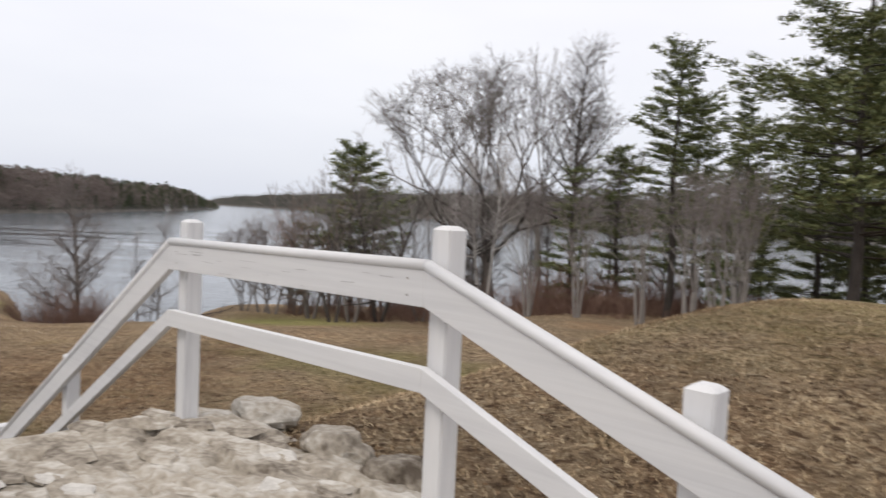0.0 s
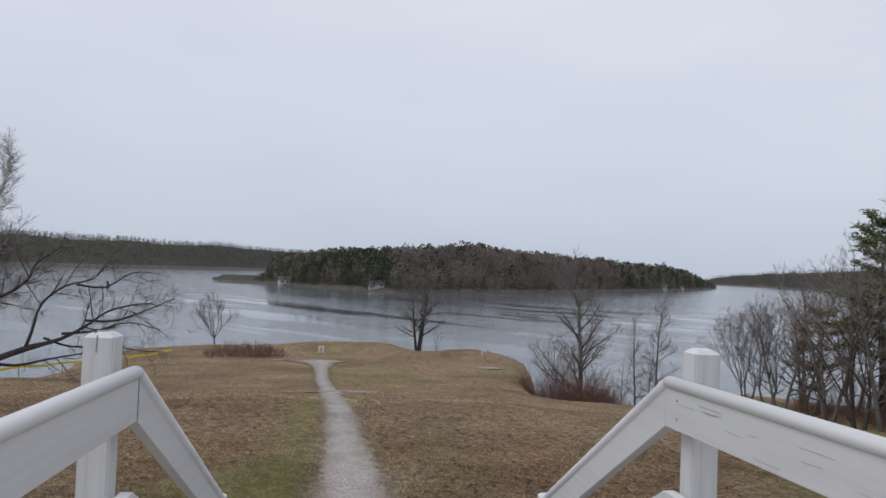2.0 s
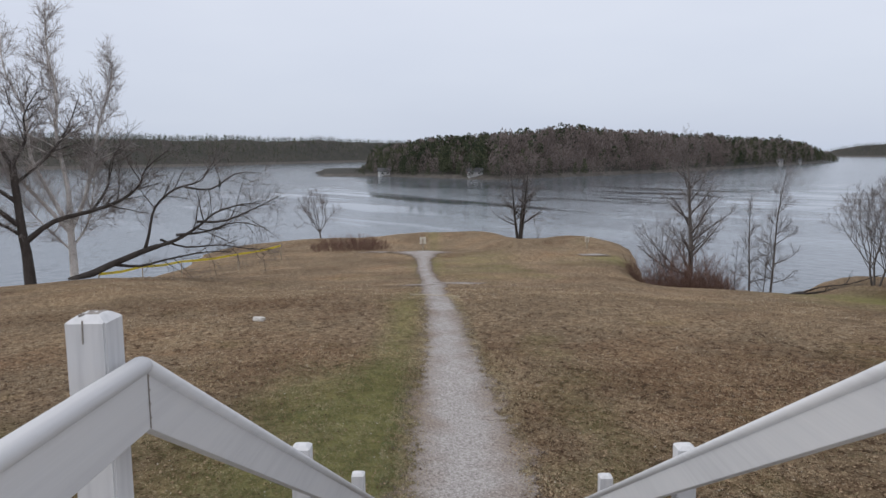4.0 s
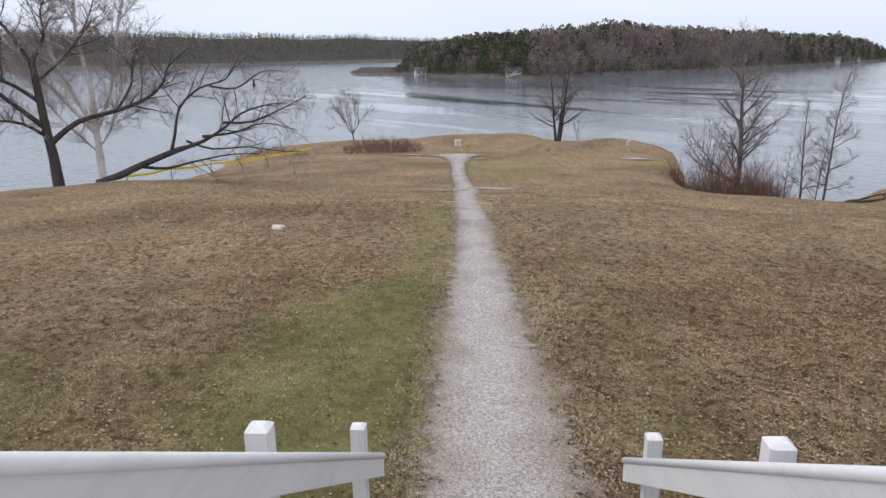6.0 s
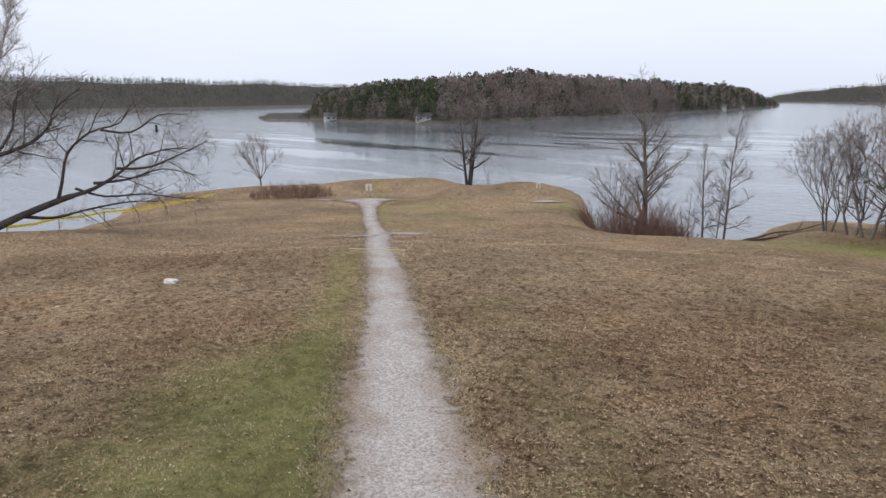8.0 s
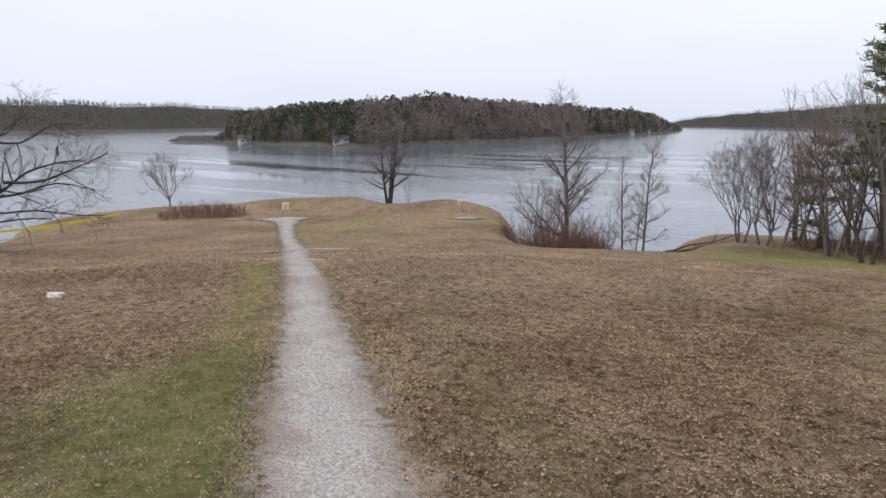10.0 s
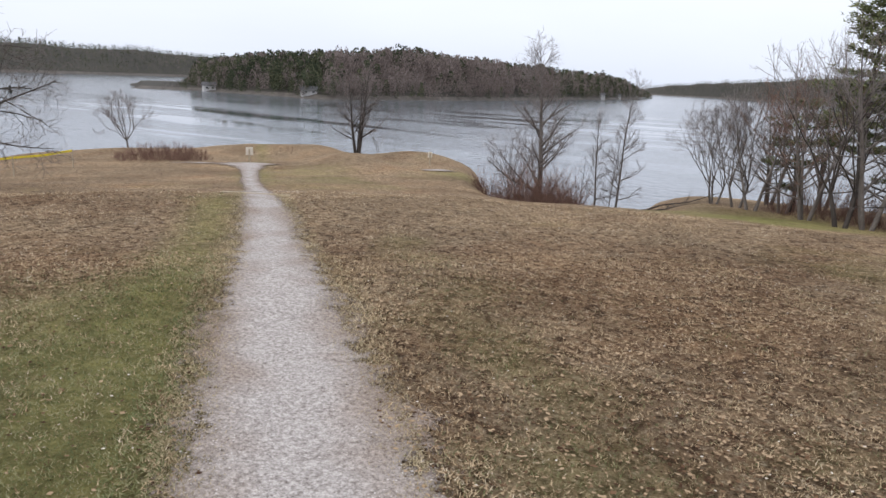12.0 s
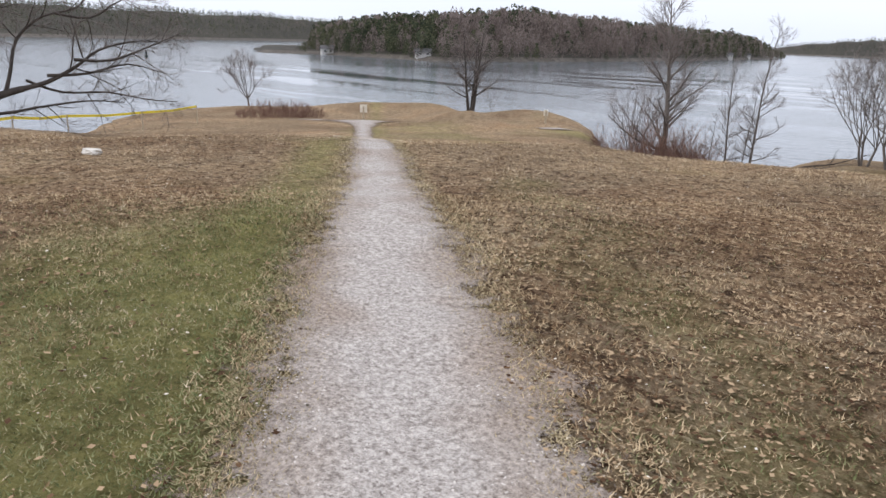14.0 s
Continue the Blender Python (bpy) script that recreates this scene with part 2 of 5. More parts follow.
def tube_into(vs, fs, pts, radii, sides):
    """Adds a tapered tube along pts to the lists vs and fs."""
    base = len(vs)
    ref = Vector((0.31, 0.47, 0.83))
    for i, p in enumerate(pts):
        d = (pts[min(i + 1, len(pts) - 1)] - pts[max(i - 1, 0)]).normalized()
        a = d.cross(ref)
        a = a.normalized() if a.length > 1e-4 else Vector((1, 0, 0))
        b = d.cross(a)
        for k in range(sides):
            an = 6.2832 * k / sides
            vs.append(tuple(p + (a * math.cos(an) + b * math.sin(an)) * radii[i]))
    for i in range(len(pts) - 1):
        for k in range(sides):
            k2 = (k + 1) % sides
            fs.append((base + i * sides + k, base + i * sides + k2, base + (i + 1) * sides + k2, base + (i + 1) * sides + k))


# ---- ground, path, water ----
def build_ground():
    rings = [0.0]
    step = 0.12
    while rings[-1] < 4600:
        rings.append(rings[-1] + step)
        step = min(400, max(0.12, rings[-1] * 0.022)) if rings[-1] < 80 else step * 1.3
    spokes = 360
    ang = np.linspace(0, 2 * np.pi, spokes, endpoint=False)
    rr, aa = np.meshgrid(np.array(rings[1:]), ang, indexing="ij")
    u, v = rr * np.cos(aa), rr * np.sin(aa)
    z = height_uv(u, v)
    x, y = at(u, v)
    verts = np.stack([x, y, z], -1).reshape(-1, 3)
    n = len(rings) - 1
    i, k = np.meshgrid(np.arange(n - 1), np.arange(spokes), indexing="ij")
    k2 = (k + 1) % spokes
    faces = np.stack([i * spokes + k, (i + 1) * spokes + k, (i + 1) * spokes + k2, i * spokes + k2], -1).reshape(-1, 4)
    me = mesh("ground", verts, faces, GROUND, True)
    att = me.attributes.new("green", "FLOAT", "POINT")
    att.data.foreach_set("value", greenness(u, v).ravel().astype(np.float32))
    att = me.attributes.new("litter", "FLOAT", "POINT")
    att.data.foreach_set("value", litter(u, v).ravel().astype(np.float32))
    ob = tagged(new("ground", me), "dry brown and olive winter lawn with dead leaves", "ground", kind="structure")
    return ob


def greenness(u, v):
    """0 dead brown turf, 1 green: a band beside the path and some far patches."""
    n = waves(u, v, 4.5, 11) * 0.5 + waves(u, v, 1.7, 12) * 0.3
    g = 0.82 * np.exp(-((v + 1.75) / 1.0) ** 2) * sstep(1.5, 3, u) * (1 - 0.9 * sstep(6.5, 9.5, u)) + 0.6 * np.exp(-((v + 0.95) / 0.42) ** 2) * sstep(3, 5, u) * (1 - 0.3 * sstep(12, 16, u))
    g = g + 0.33 * np.exp(-((v - 1.5) / 0.5) ** 2) * sstep(2, 4, u) * (1 - sstep(8, 14, u))
    g = g + 0.95 * np.exp(-((u - 25) / 4.5) ** 2 - ((v - 18) / 4.5) ** 2)
    g = g + 0.45 * np.exp(-((u - 36) / 9) ** 2 - ((v - 1.5) / 3) ** 2) + 0.5 * np.exp(-((u - 40) / 6) ** 2 - ((v - 10) / 3) ** 2)
    g = g + 0.6 * np.exp(-((u - 5) / 4) ** 2 - ((v - 7.5) / 2.5) ** 2)
    g = g + 0.5 * np.exp(-((u + 2) / 3) ** 2 - ((v - 9) / 4) ** 2) + 0.5 * np.exp(-((u - 4) / 3) ** 2 - ((v + 4.5) / 2.5) ** 2)
    return np.clip(g + n * 0.28, 0, 1)


def litter(u, v):
    """Where rotting leaves have darkened the turf: beside the path and in loose drifts."""
    g = 1.0 * np.exp(-((u - 8.3) / 2.3) ** 2 - ((v - 3.5) / 1.8) ** 2) + 0.6 * np.exp(-((u - 9.4) / 1.5) ** 2 - ((v + 2.6) / 1.2) ** 2)
    g = g + 0.5 * np.exp(-((u - 15.5) / 2.0) ** 2 - ((v + 4) / 3.0) ** 2) - 0.4 * np.exp(-((u - 13.5) / 3.0) ** 2 - ((v - 2.5) / 2.2) ** 2)
    return np.clip(0.3 + g + 0.3 * waves(u, v, 3.2, 61) + 0.2 * waves(u, v, 1.2, 62), 0, 1)


def ground_material():
    m = bpy.data.materials.new("winter_lawn")
    m.use_nodes = True
    n, l = m.node_tree.nodes, m.node_tree.links
    b = n["Principled BSDF"]
    b.inputs["Roughness"].default_value, b.inputs["Specular IOR Level"].default_value = 0.95, 0.1
    tc = n.new("ShaderNodeTexCoord")

    def ns(scale, detail=6, rough=0.65):
        t = n.new("ShaderNodeTexNoise")
        t.inputs["Scale"].default_value, t.inputs["Detail"].default_value, t.inputs["Roughness"].default_value = scale, detail, rough
        l.new(tc.outputs["Object"], t.inputs["Vector"])
        return t.outputs["Fac"]

    def ramp(fac, stops):
        r = n.new("ShaderNodeValToRGB")
        while len(r.color_ramp.elements) < len(stops):
            r.color_ramp.elements.new(0.5)
        for e, (p, c) in zip(r.color_ramp.elements, stops):
            e.position, e.color = p, (*c, 1)
        l.new(fac, r.inputs[0])
        return r.outputs[0]

    def mix(a, bb, fac, blend="MIX"):
        x = n.new("ShaderNodeMix")
        x.data_type, x.blend_type = "RGBA", blend
        if isinstance(fac, float):
            x.inputs["Factor"].default_value = fac
        else:
            l.new(fac, x.inputs["Factor"])
        l.new(a, x.inputs["A"]), l.new(bb, x.inputs["B"])
        return x.outputs["Result"]

    fine, clump, mid, big = ns(26.0, 10, 0.85), ns(5.5, 6, 0.6), ns(0.75, 8, 0.7), ns(0.22, 4)
    brown = ramp(fine, [(0.34, (0.09, 0.058, 0.034)), (0.47, (0.205, 0.15, 0.096)), (0.57, (0.32, 0.248, 0.165)), (0.69, (0.45, 0.366, 0.255))])
    dull = ramp(fine, [(0.34, (0.085, 0.05, 0.031)), (0.5, (0.20, 0.128, 0.077)), (0.68, (0.37, 0.262, 0.165))])
    green = ramp(fine, [(0.30, (0.085, 0.084, 0.03)), (0.5, (0.185, 0.178, 0.068)), (0.72, (0.32, 0.28, 0.135))])
    lit = n.new("ShaderNodeAttribute")
    lit.attribute_name = "litter"
    drift = n.new("ShaderNodeMath")
    drift.operation, drift.use_clamp = "MULTIPLY_ADD", True
    l.new(mid, drift.inputs[0])
    drift.inputs[1].default_value = 2.6
    low = n.new("ShaderNodeMath")
    low.operation = "MULTIPLY_ADD"
    l.new(lit.outputs["Fac"], low.inputs[0])
    low.inputs[1].default_value, low.inputs[2].default_value = 1.3, -1.5
    l.new(low.outputs[0], drift.inputs[2])
    base = mix(brown, dull, drift.outputs[0])
    # soil and wet leaves showing between the tufts
    gaps = ramp(ns(9.0, 5, 0.7), [(0.42, (1, 1, 1)), (0.48, (0, 0, 0))])
    soil = ramp(fine, [(0.35, (0.04, 0.025, 0.015)), (0.65, (0.14, 0.088, 0.053))])
    base = mix(base, soil, gaps)
    straw = ramp(ns(13.0, 4, 0.7), [(0.56, (0, 0, 0)), (0.66, (0.75, 0.75, 0.75))])
    base = mix(base, ramp(fine, [(0.35, (0.24, 0.18, 0.115)), (0.65, (0.50, 0.425, 0.31))]), straw)
    att = n.new("ShaderNodeAttribute")
    att.attribute_name = "green"
    gf = n.new("ShaderNodeMath")
    gf.operation = "MULTIPLY_ADD"
    gf.use_clamp = True
    l.new(mid, gf.inputs[0])
    gf.inputs[1].default_value = 1.2
    g2 = n.new("ShaderNodeMath")
    g2.operation = "MULTIPLY_ADD"
    l.new(att.outputs["Fac"], g2.inputs[0])
    g2.inputs[1].default_value, g2.inputs[2].default_value = 1.25, -0.78
    l.new(g2.outputs[0], gf.inputs[2])
    base = mix(base, green, gf.outputs[0])
    tone = ramp(big, [(0.32, (0.72, 0.70, 0.68)), (0.5, (1, 1, 1)), (0.68, (1.28, 1.25, 1.2))])
    base = mix(base, tone, 1.0, "MULTIPLY")
    base = mix(base, ramp(clump, [(0.34, (0.78, 0.76, 0.74)), (0.5, (1.05, 1.05, 1.05)), (0.66, (1.35, 1.33, 1.3))]), 1.0, "MULTIPLY")
    l.new(base, b.inputs["Base Color"])
    bp = n.new("ShaderNodeBump")
    bp.inputs["Strength"].default_value, bp.inputs["Distance"].default_value = 0.9, 0.05
    l.new(fine, bp.inputs["Height"])
    l.new(bp.outputs[0], b.inputs["Normal"])
    return m


GROUND = ground_material()
ground = build_ground()


def path_centre(u):
    return np.interp(u, [2, 4, 6, 8.2, 10.3, 12.7, 15, 19, 23.6, 27, 31.6, 41, 44.6], [0.08, 0.08, 0.01, -0.05, -0.12, -0.21, -0.35, -0.5, -0.55, -0.65, -1.06, -1.4, -1.5])


def path_half(u):
    return np.interp(u, [2, 4, 6, 8.2, 10.3, 12.7, 15, 20, 23, 26, 28, 34, 40, 42.5, 43.8, 45.0, 45.6], [0.62, 0.62, 0.57, 0.48, 0.40, 0.36, 0.34, 0.36, 0.45, 0.5, 0.36, 0.36, 0.45, 0.8, 1.8, 2.1, 0.4])


def build_path():
    m = bpy.data.materials.new("gravel_path")
    m.use_nodes = True
    n, l = m.node_tree.nodes, m.node_tree.links
    b, out = n["Principled BSDF"], n["Material Output"]
    b.inputs["Roughness"].default_value, b.inputs["Specular IOR Level"].default_value = 0.95, 0.1
    tc = n.new("ShaderNodeTexCoord")
    vor = n.new("ShaderNodeTexVoronoi")
    vor.inputs["Scale"].default_value = 55
    l.new(tc.outputs["Object"], vor.inputs["Vector"])
    nz = n.new("ShaderNodeTexNoise")
    nz.inputs["Scale"].default_value, nz.inputs["Detail"].default_value = 1.6, 7
    l.new(tc.outputs["Object"], nz.inputs["Vector"])
    nf = n.new("ShaderNodeTexNoise")
    nf.inputs["Scale"].default_value, nf.inputs["Detail"].default_value, nf.inputs["Roughness"].default_value = 34, 8, 0.85
    l.new(tc.outputs["Object"], nf.inputs["Vector"])
    r1 = n.new("ShaderNodeValToRGB")
    for e, (p, c) in zip(r1.color_ramp.elements, ((0.36, (0.13, 0.11, 0.098)), (0.62, (0.56, 0.535, 0.515)))):
        e.position, e.color = p, (*c, 1)
    l.new(nf.outputs["Fac"], r1.inputs[0])
    r2 = n.new("ShaderNodeValToRGB")
    for e, (p, c) in zip(r2.color_ramp.elements, ((0.38, (0.68, 0.59, 0.52)), (0.60, (1.0, 1.0, 1.0)))):
        e.position, e.color = p, (*c, 1)
    worn = n.new("ShaderNodeMath")
    worn.operation = "MULTIPLY_ADD"
    edge_att = n.new("ShaderNodeAttribute")
    edge_att.attribute_name = "edge"
    l.new(edge_att.outputs["Fac"], worn.inputs[0])
    worn.inputs[1].default_value = -0.2
    scuff = n.new("ShaderNodeMath")
    scuff.operation = "MULTIPLY_ADD"
    l.new(nz.outputs["Fac"], scuff.inputs[0])
    scuff.inputs[1].default_value, scuff.inputs[2].default_value = 0.5, 0.37
    l.new(scuff.outputs[0], worn.inputs[2])
    l.new(worn.outputs[0], r2.inputs[0])
    mx = n.new("ShaderNodeMix")
    mx.data_type, mx.blend_type = "RGBA", "MULTIPLY"
    mx.inputs["Factor"].default_value = 1
    l.new(r1.outputs[0], mx.inputs["A"]), l.new(r2.outputs[0], mx.inputs["B"])
    l.new(mx.outputs["Result"], b.inputs["Base Color"])
    bp = n.new("ShaderNodeBump")
    bp.inputs["Strength"].default_value, bp.inputs["Distance"].default_value = 0.8, 0.012
    l.new(vor.outputs["Distance"], bp.inputs["Height"])
    l.new(bp.outputs[0], b.inputs["Normal"])
    att = n.new("ShaderNodeAttribute")
    att.attribute_name = "edge"
    a1 = n.new("ShaderNodeMath")
    a1.operation = "MULTIPLY_ADD"
    nm = n.new("ShaderNodeTexNoise")
    nm.inputs["Scale"].default_value, nm.inputs["Detail"].default_value, nm.inputs["Roughness"].default_value = 5.0, 6, 0.7
    l.new(tc.outputs["Object"], nm.inputs["Vector"])
    a0 = n.new("ShaderNodeMath")
    a0.operation = "MULTIPLY_ADD"
    l.new(nm.outputs["Fac"], a0.inputs[0])
    a0.inputs[1].default_value = 2.0
    l.new(att.outputs["Fac"], a0.inputs[2])
    l.new(nf.outputs["Fac"], a1.inputs[0])
    a1.inputs[1].default_value = 2.3
    l.new(a0.outputs[0], a1.inputs[2])
    a2 = n.new("ShaderNodeMath")
    a2.operation = "MULTIPLY_ADD"
    l.new(nz.outputs["Fac"], a2.inputs[0])
    a2.inputs[1].default_value = 1.0
    l.new(a1.outputs[0], a2.inputs[2])
    r3 = n.new("ShaderNodeValToRGB")
    r3.color_ramp.elements[0].position, r3.color_ramp.elements[1].position = 0.95, 1.0
    half = n.new("ShaderNodeMath")
    half.operation = "MULTIPLY"
    half.inputs[1].default_value = 0.268
    l.new(a2.outputs[0], half.inputs[0])
    l.new(half.outputs[0], r3.inputs[0])
    tr = n.new("ShaderNodeBsdfTransparent")
    ms = n.new("ShaderNodeMixShader")
    l.new(r3.outputs[0], ms.inputs[0])
    l.new(b.outputs[0], ms.inputs[1]), l.new(tr.outputs[0], ms.inputs[2])
    l.new(ms.outputs[0], out.inputs["Surface"])
    build_path.material = m
    us = [2.0]
    while us[-1] < 45.6:
        us.append(us[-1] + max(0.12, us[-1] * 0.012))
    us = np.array(us)
    ts = np.linspace(-2.2, 2.2, 37)
    uu, tt = np.meshgrid(us, ts, indexing="ij")
    vv = path_centre(uu) + tt * path_half(uu)
    x, y = at(uu, vv)
    z = height_uv(uu, vv) + 0.012 + 0.0006 * uu
    k, q = np.meshgrid(np.arange(len(us) - 1), np.arange(len(ts) - 1), indexing="ij")
    w = len(ts)
    faces = np.stack([k * w + q, (k + 1) * w + q, (k + 1) * w + q + 1, k * w + q + 1], -1).reshape(-1, 4)
    me = mesh("path", np.stack([x, y, z], -1).reshape(-1, 3), faces, m, True)
    edge = np.abs(tt) * np.where(tt > 0, 0.98, 1.0) + 0.25 * sstep(3, 2.2, uu)
    me.attributes.new("edge", "FLOAT", "POINT").data.foreach_set("value", edge.ravel().astype(np.float32))
    tagged(new("path", me), "pale crushed-stone footpath with ragged grassy edges", "path", kind="structure")


build_path()


def gravel_patch(u, v, ru, rv):
    """A thin spread of gravel on the turf."""
    rr, aa = np.meshgrid(np.linspace(0.02, 1.5, 10), np.linspace(0, 2 * np.pi, 28, endpoint=False), indexing="ij")
    uu, vv = u + ru * rr * np.cos(aa), v + rv * rr * np.sin(aa)
    x, y = at(uu, vv)
    z = height_uv(uu, vv) + 0.012 + 0.0007 * uu
    i, k = np.meshgrid(np.arange(9), np.arange(28), indexing="ij")
    k2 = (k + 1) % 28
    faces = np.stack([i * 28 + k, (i + 1) * 28 + k, (i + 1) * 28 + k2, i * 28 + k2], -1).reshape(-1, 4)
    me = mesh("path_spur", np.stack([x, y, z], -1).reshape(-1, 3), faces, build_path.material, True)
    me.attributes.new("edge", "FLOAT", "POINT").data.foreach_set("value", rr.ravel().astype(np.float32))
    tagged(new("path_spur", me), "thin pale gravel spread beside the footpath", "path", kind="structure")


for row in ((26.6, 0.5, 0.5, 1.0), (24.0, -1.1, 0.45, 0.6), (44.8, -4.2, 0.25, 1.6), (42.3, 9.0, 0.7, 1.1)):
    gravel_patch(*row)


def build_water():
    m = bpy.data.materials.new("tidal_water")
    m.use_nodes = True
    n, l = m.node_tree.nodes, m.node_tree.links
    b = n["Principled BSDF"]
    b.inputs["Base Color"].default_value = (0.10, 0.12, 0.14, 1)
    b.inputs["IOR"].default_value = 1.33
    b.inputs["Roughness"].default_value = 0.12
    tc = n.new("ShaderNodeTexCoord")

    def swell(scale, turn, detail, size=1.0):
        mp = n.new("ShaderNodeMapping")
        mp.inputs["Rotation"].default_value = (0, 0, radians(turn))
        mp.inputs["Scale"].default_value = scale
        l.new(tc.outputs["Object"], mp.inputs[0])
        a = n.new("ShaderNodeTexNoise")
        a.inputs["Scale"].default_value, a.inputs["Detail"].default_value = size, detail
        l.new(mp.outputs[0], a.inputs["Vector"])
        return a.outputs["Fac"]

    def stops(fac, p0, p1, a0, a1):
        r = n.new("ShaderNodeMapRange")
        r.inputs["From Min"].default_value, r.inputs["From Max"].default_value = p0, p1
        r.inputs["To Min"].default_value, r.inputs["To Max"].default_value = a0, a1
        l.new(fac, r.inputs["Value"])
        return r.outputs["Result"]

    def times(a, c):
        k = n.new("ShaderNodeMath")
        k.operation = "MULTIPLY"
        l.new(a, k.inputs[0]), l.new(c, k.inputs[1])
        return k.outputs[0]

    # smooth slicks of the tide between ruffled water, widest off the island
    slick = stops(swell((0.035, 0.22, 1), -45, 8), 0.50, 0.58, 0.0, 1.0)
    dist = n.new("ShaderNodeVectorMath")
    dist.operation = "DISTANCE"
    dist.inputs[1].default_value = (-104, 112, WATER)
    l.new(tc.outputs["Object"], dist.inputs[0])
    zone = stops(dist.outputs["Value"], 50, 105, 1.0, 0.04)
    calm = times(slick, zone)
    ruffle = stops(calm, 0, 1, 1.0, 0.10)
    fine = swell((1, 1, 1), 0, 6, 0.9)
    bp = n.new("ShaderNodeBump")
    bp.inputs["Distance"].default_value = 0.08
    l.new(ruffle, bp.inputs["Strength"])
    l.new(fine, bp.inputs["Height"])
    l.new(bp.outputs[0], b.inputs["Normal"])
    l.new(stops(calm, 0, 1, 0.12, 0.03), b.inputs["Roughness"])
    s = 4500
    me = mesh("water", [(-s, -s, WATER), (s, -s, WATER), (s, s, WATER), (-s, s, WATER)], [(0, 1, 2, 3)], m)
    tagged(new("water", me), "calm grey tidal river with darker current streaks", "river", kind="structure")


build_water()

# ---- the white stile: landing, steps and railings ----
LANDING = 0.62


def q(u, v, z):
    x, y = at(u, v)
    return (x, y, z)


def build_steps():
    steps = thing("wooden_steps", *at(1.3, 0), -0.2, "weathered grey wooden steps down the grass bank", "steps")
    inv = steps.matrix_world.inverted()

    def add(name, bm, label=""):
        bm.transform(inv)
        return part(name, bm, TREAD, steps, label)

    for i in range(9):
        z, u = LANDING - 0.178 * (i + 1), 0.27 + 0.293 * i
        add("tread", beam(q(u + 0.07, -0.80, z - 0.02), q(u + 0.07, 0.80, z - 0.02), 0.14, 0.038))
        add("tread", beam(q(u + 0.225, -0.80, z - 0.02), q(u + 0.225, 0.80, z - 0.02), 0.14, 0.038))
    for v in (-0.74, 0.74):
        add("stringer", beam(q(0.0, v, LANDING - 0.27), q(2.85, v, LANDING - 0.27 - 1.69), 0.04, 0.2, plumb=True))


build_steps()


def handrail(a, b, radius=0.021):
    """A half-round cap on a rail."""
    a, b = Vector(a), Vector(b)
    d = (b - a).normalized()
    side = d.cross(Vector((0, 0, 1))).normalized()
    up = side.cross(d)
    bm = bmesh.new()
    rings = []
    for p in (a, b):
        ring = []
        for k in range(12):
            an = 6.2832 * k / 12
            c, s = math.cos(an), math.sin(an)
            ring.append(bm.verts.new(p + side * (c * radius * 1.25) + up * (s * radius)))
        rings.append(ring)
    for k in range(12):
        k2 = (k + 1) % 12
        bm.faces.new((rings[0][k], rings[0][k2], rings[1][k2], rings[1][k]))
    bm.faces.new(rings[0]), bm.faces.new(rings[1][::-1])
    bmesh.ops.recalc_face_normals(bm, faces=bm.faces)
    for f in bm.faces:
        f.smooth = len(f.verts) == 4
    return bm


def post_mesh(u, v, foot, top, size=0.089):
    """A square post whose head is cut to a low chamfer."""
    bm = bmesh.new()
    s = size / 2
    rings = []
    for z, k in ((foot, s), (top - 0.016, s), (top - 0.004, s - 0.016), (top, s - 0.024)):
        rings.append([bm.verts.new(q(u + a * k, v + b * k, z)) for a, b in ((-1, -1), (1, -1), (1, 1), (-1, 1))])
    for r0, r1 in zip(rings, rings[1:]):
        for k in range(4):
            bm.faces.new((r0[k], r0[(k + 1) % 4], r1[(k + 1) % 4], r1[k]))
    bm.faces.new(rings[0][::-1]), bm.faces.new(rings[-1])
    bmesh.ops.recalc_face_normals(bm, faces=bm.faces)
    edges = [e for e in bm.edges if abs(e.verts[0].co.z - e.verts[1].co.z) > 0.1]
    bmesh.ops.bevel(bm, geom=edges, offset=0.005, segments=2, affect="EDGES")
    return bm


def build_railing(side, nodes, posts, label):
    """nodes: (u, v, top of rail); posts: (u, v, foot, top)."""
    rail = thing("stair_railing", *at(posts[0][0], posts[0][1]), posts[0][2], label, "railing", "railings of the stile", YAW)
    inv = rail.matrix_world.inverted()

    def add(name, bm, label=""):
        bm.transform(inv)
        return part(name, bm, WHITE, rail, label)

    posts_made, rails_made = [], []
    for u, v, foot, top in posts:
        bm = post_mesh(u, v, foot, top)
        bm.transform(inv)
        posts_made.append(part("post", bm, WHITEPOST, rail))
    for (u0, v0, z0), (u1, v1, z1) in zip(nodes, nodes[1:]):
        top_rail = add("top_rail", beam(q(u0, v0, z0 - 0.098), q(u1, v1, z1 - 0.098), 0.038, 0.138, 0.003, plumb=True))
        rails_made.append(top_rail)
        bm = handrail(q(u0, v0 - 0.006 * side, z0 - 0.02), q(u1, v1 - 0.006 * side, z1 - 0.02))
        bm.transform(inv)
        part("handrail", bm, WHITE, top_rail, "rounded white cap of the rail")
        add("lower_rail", beam(q(u0, v0, z0 - 0.425), q(u1, v1, z1 - 0.425), 0.038, 0.088, 0.003, plumb=True))
    return rail, posts_made, rails_made


def foot(u, v):
    return float(height_uv(u, v)) - 0.12


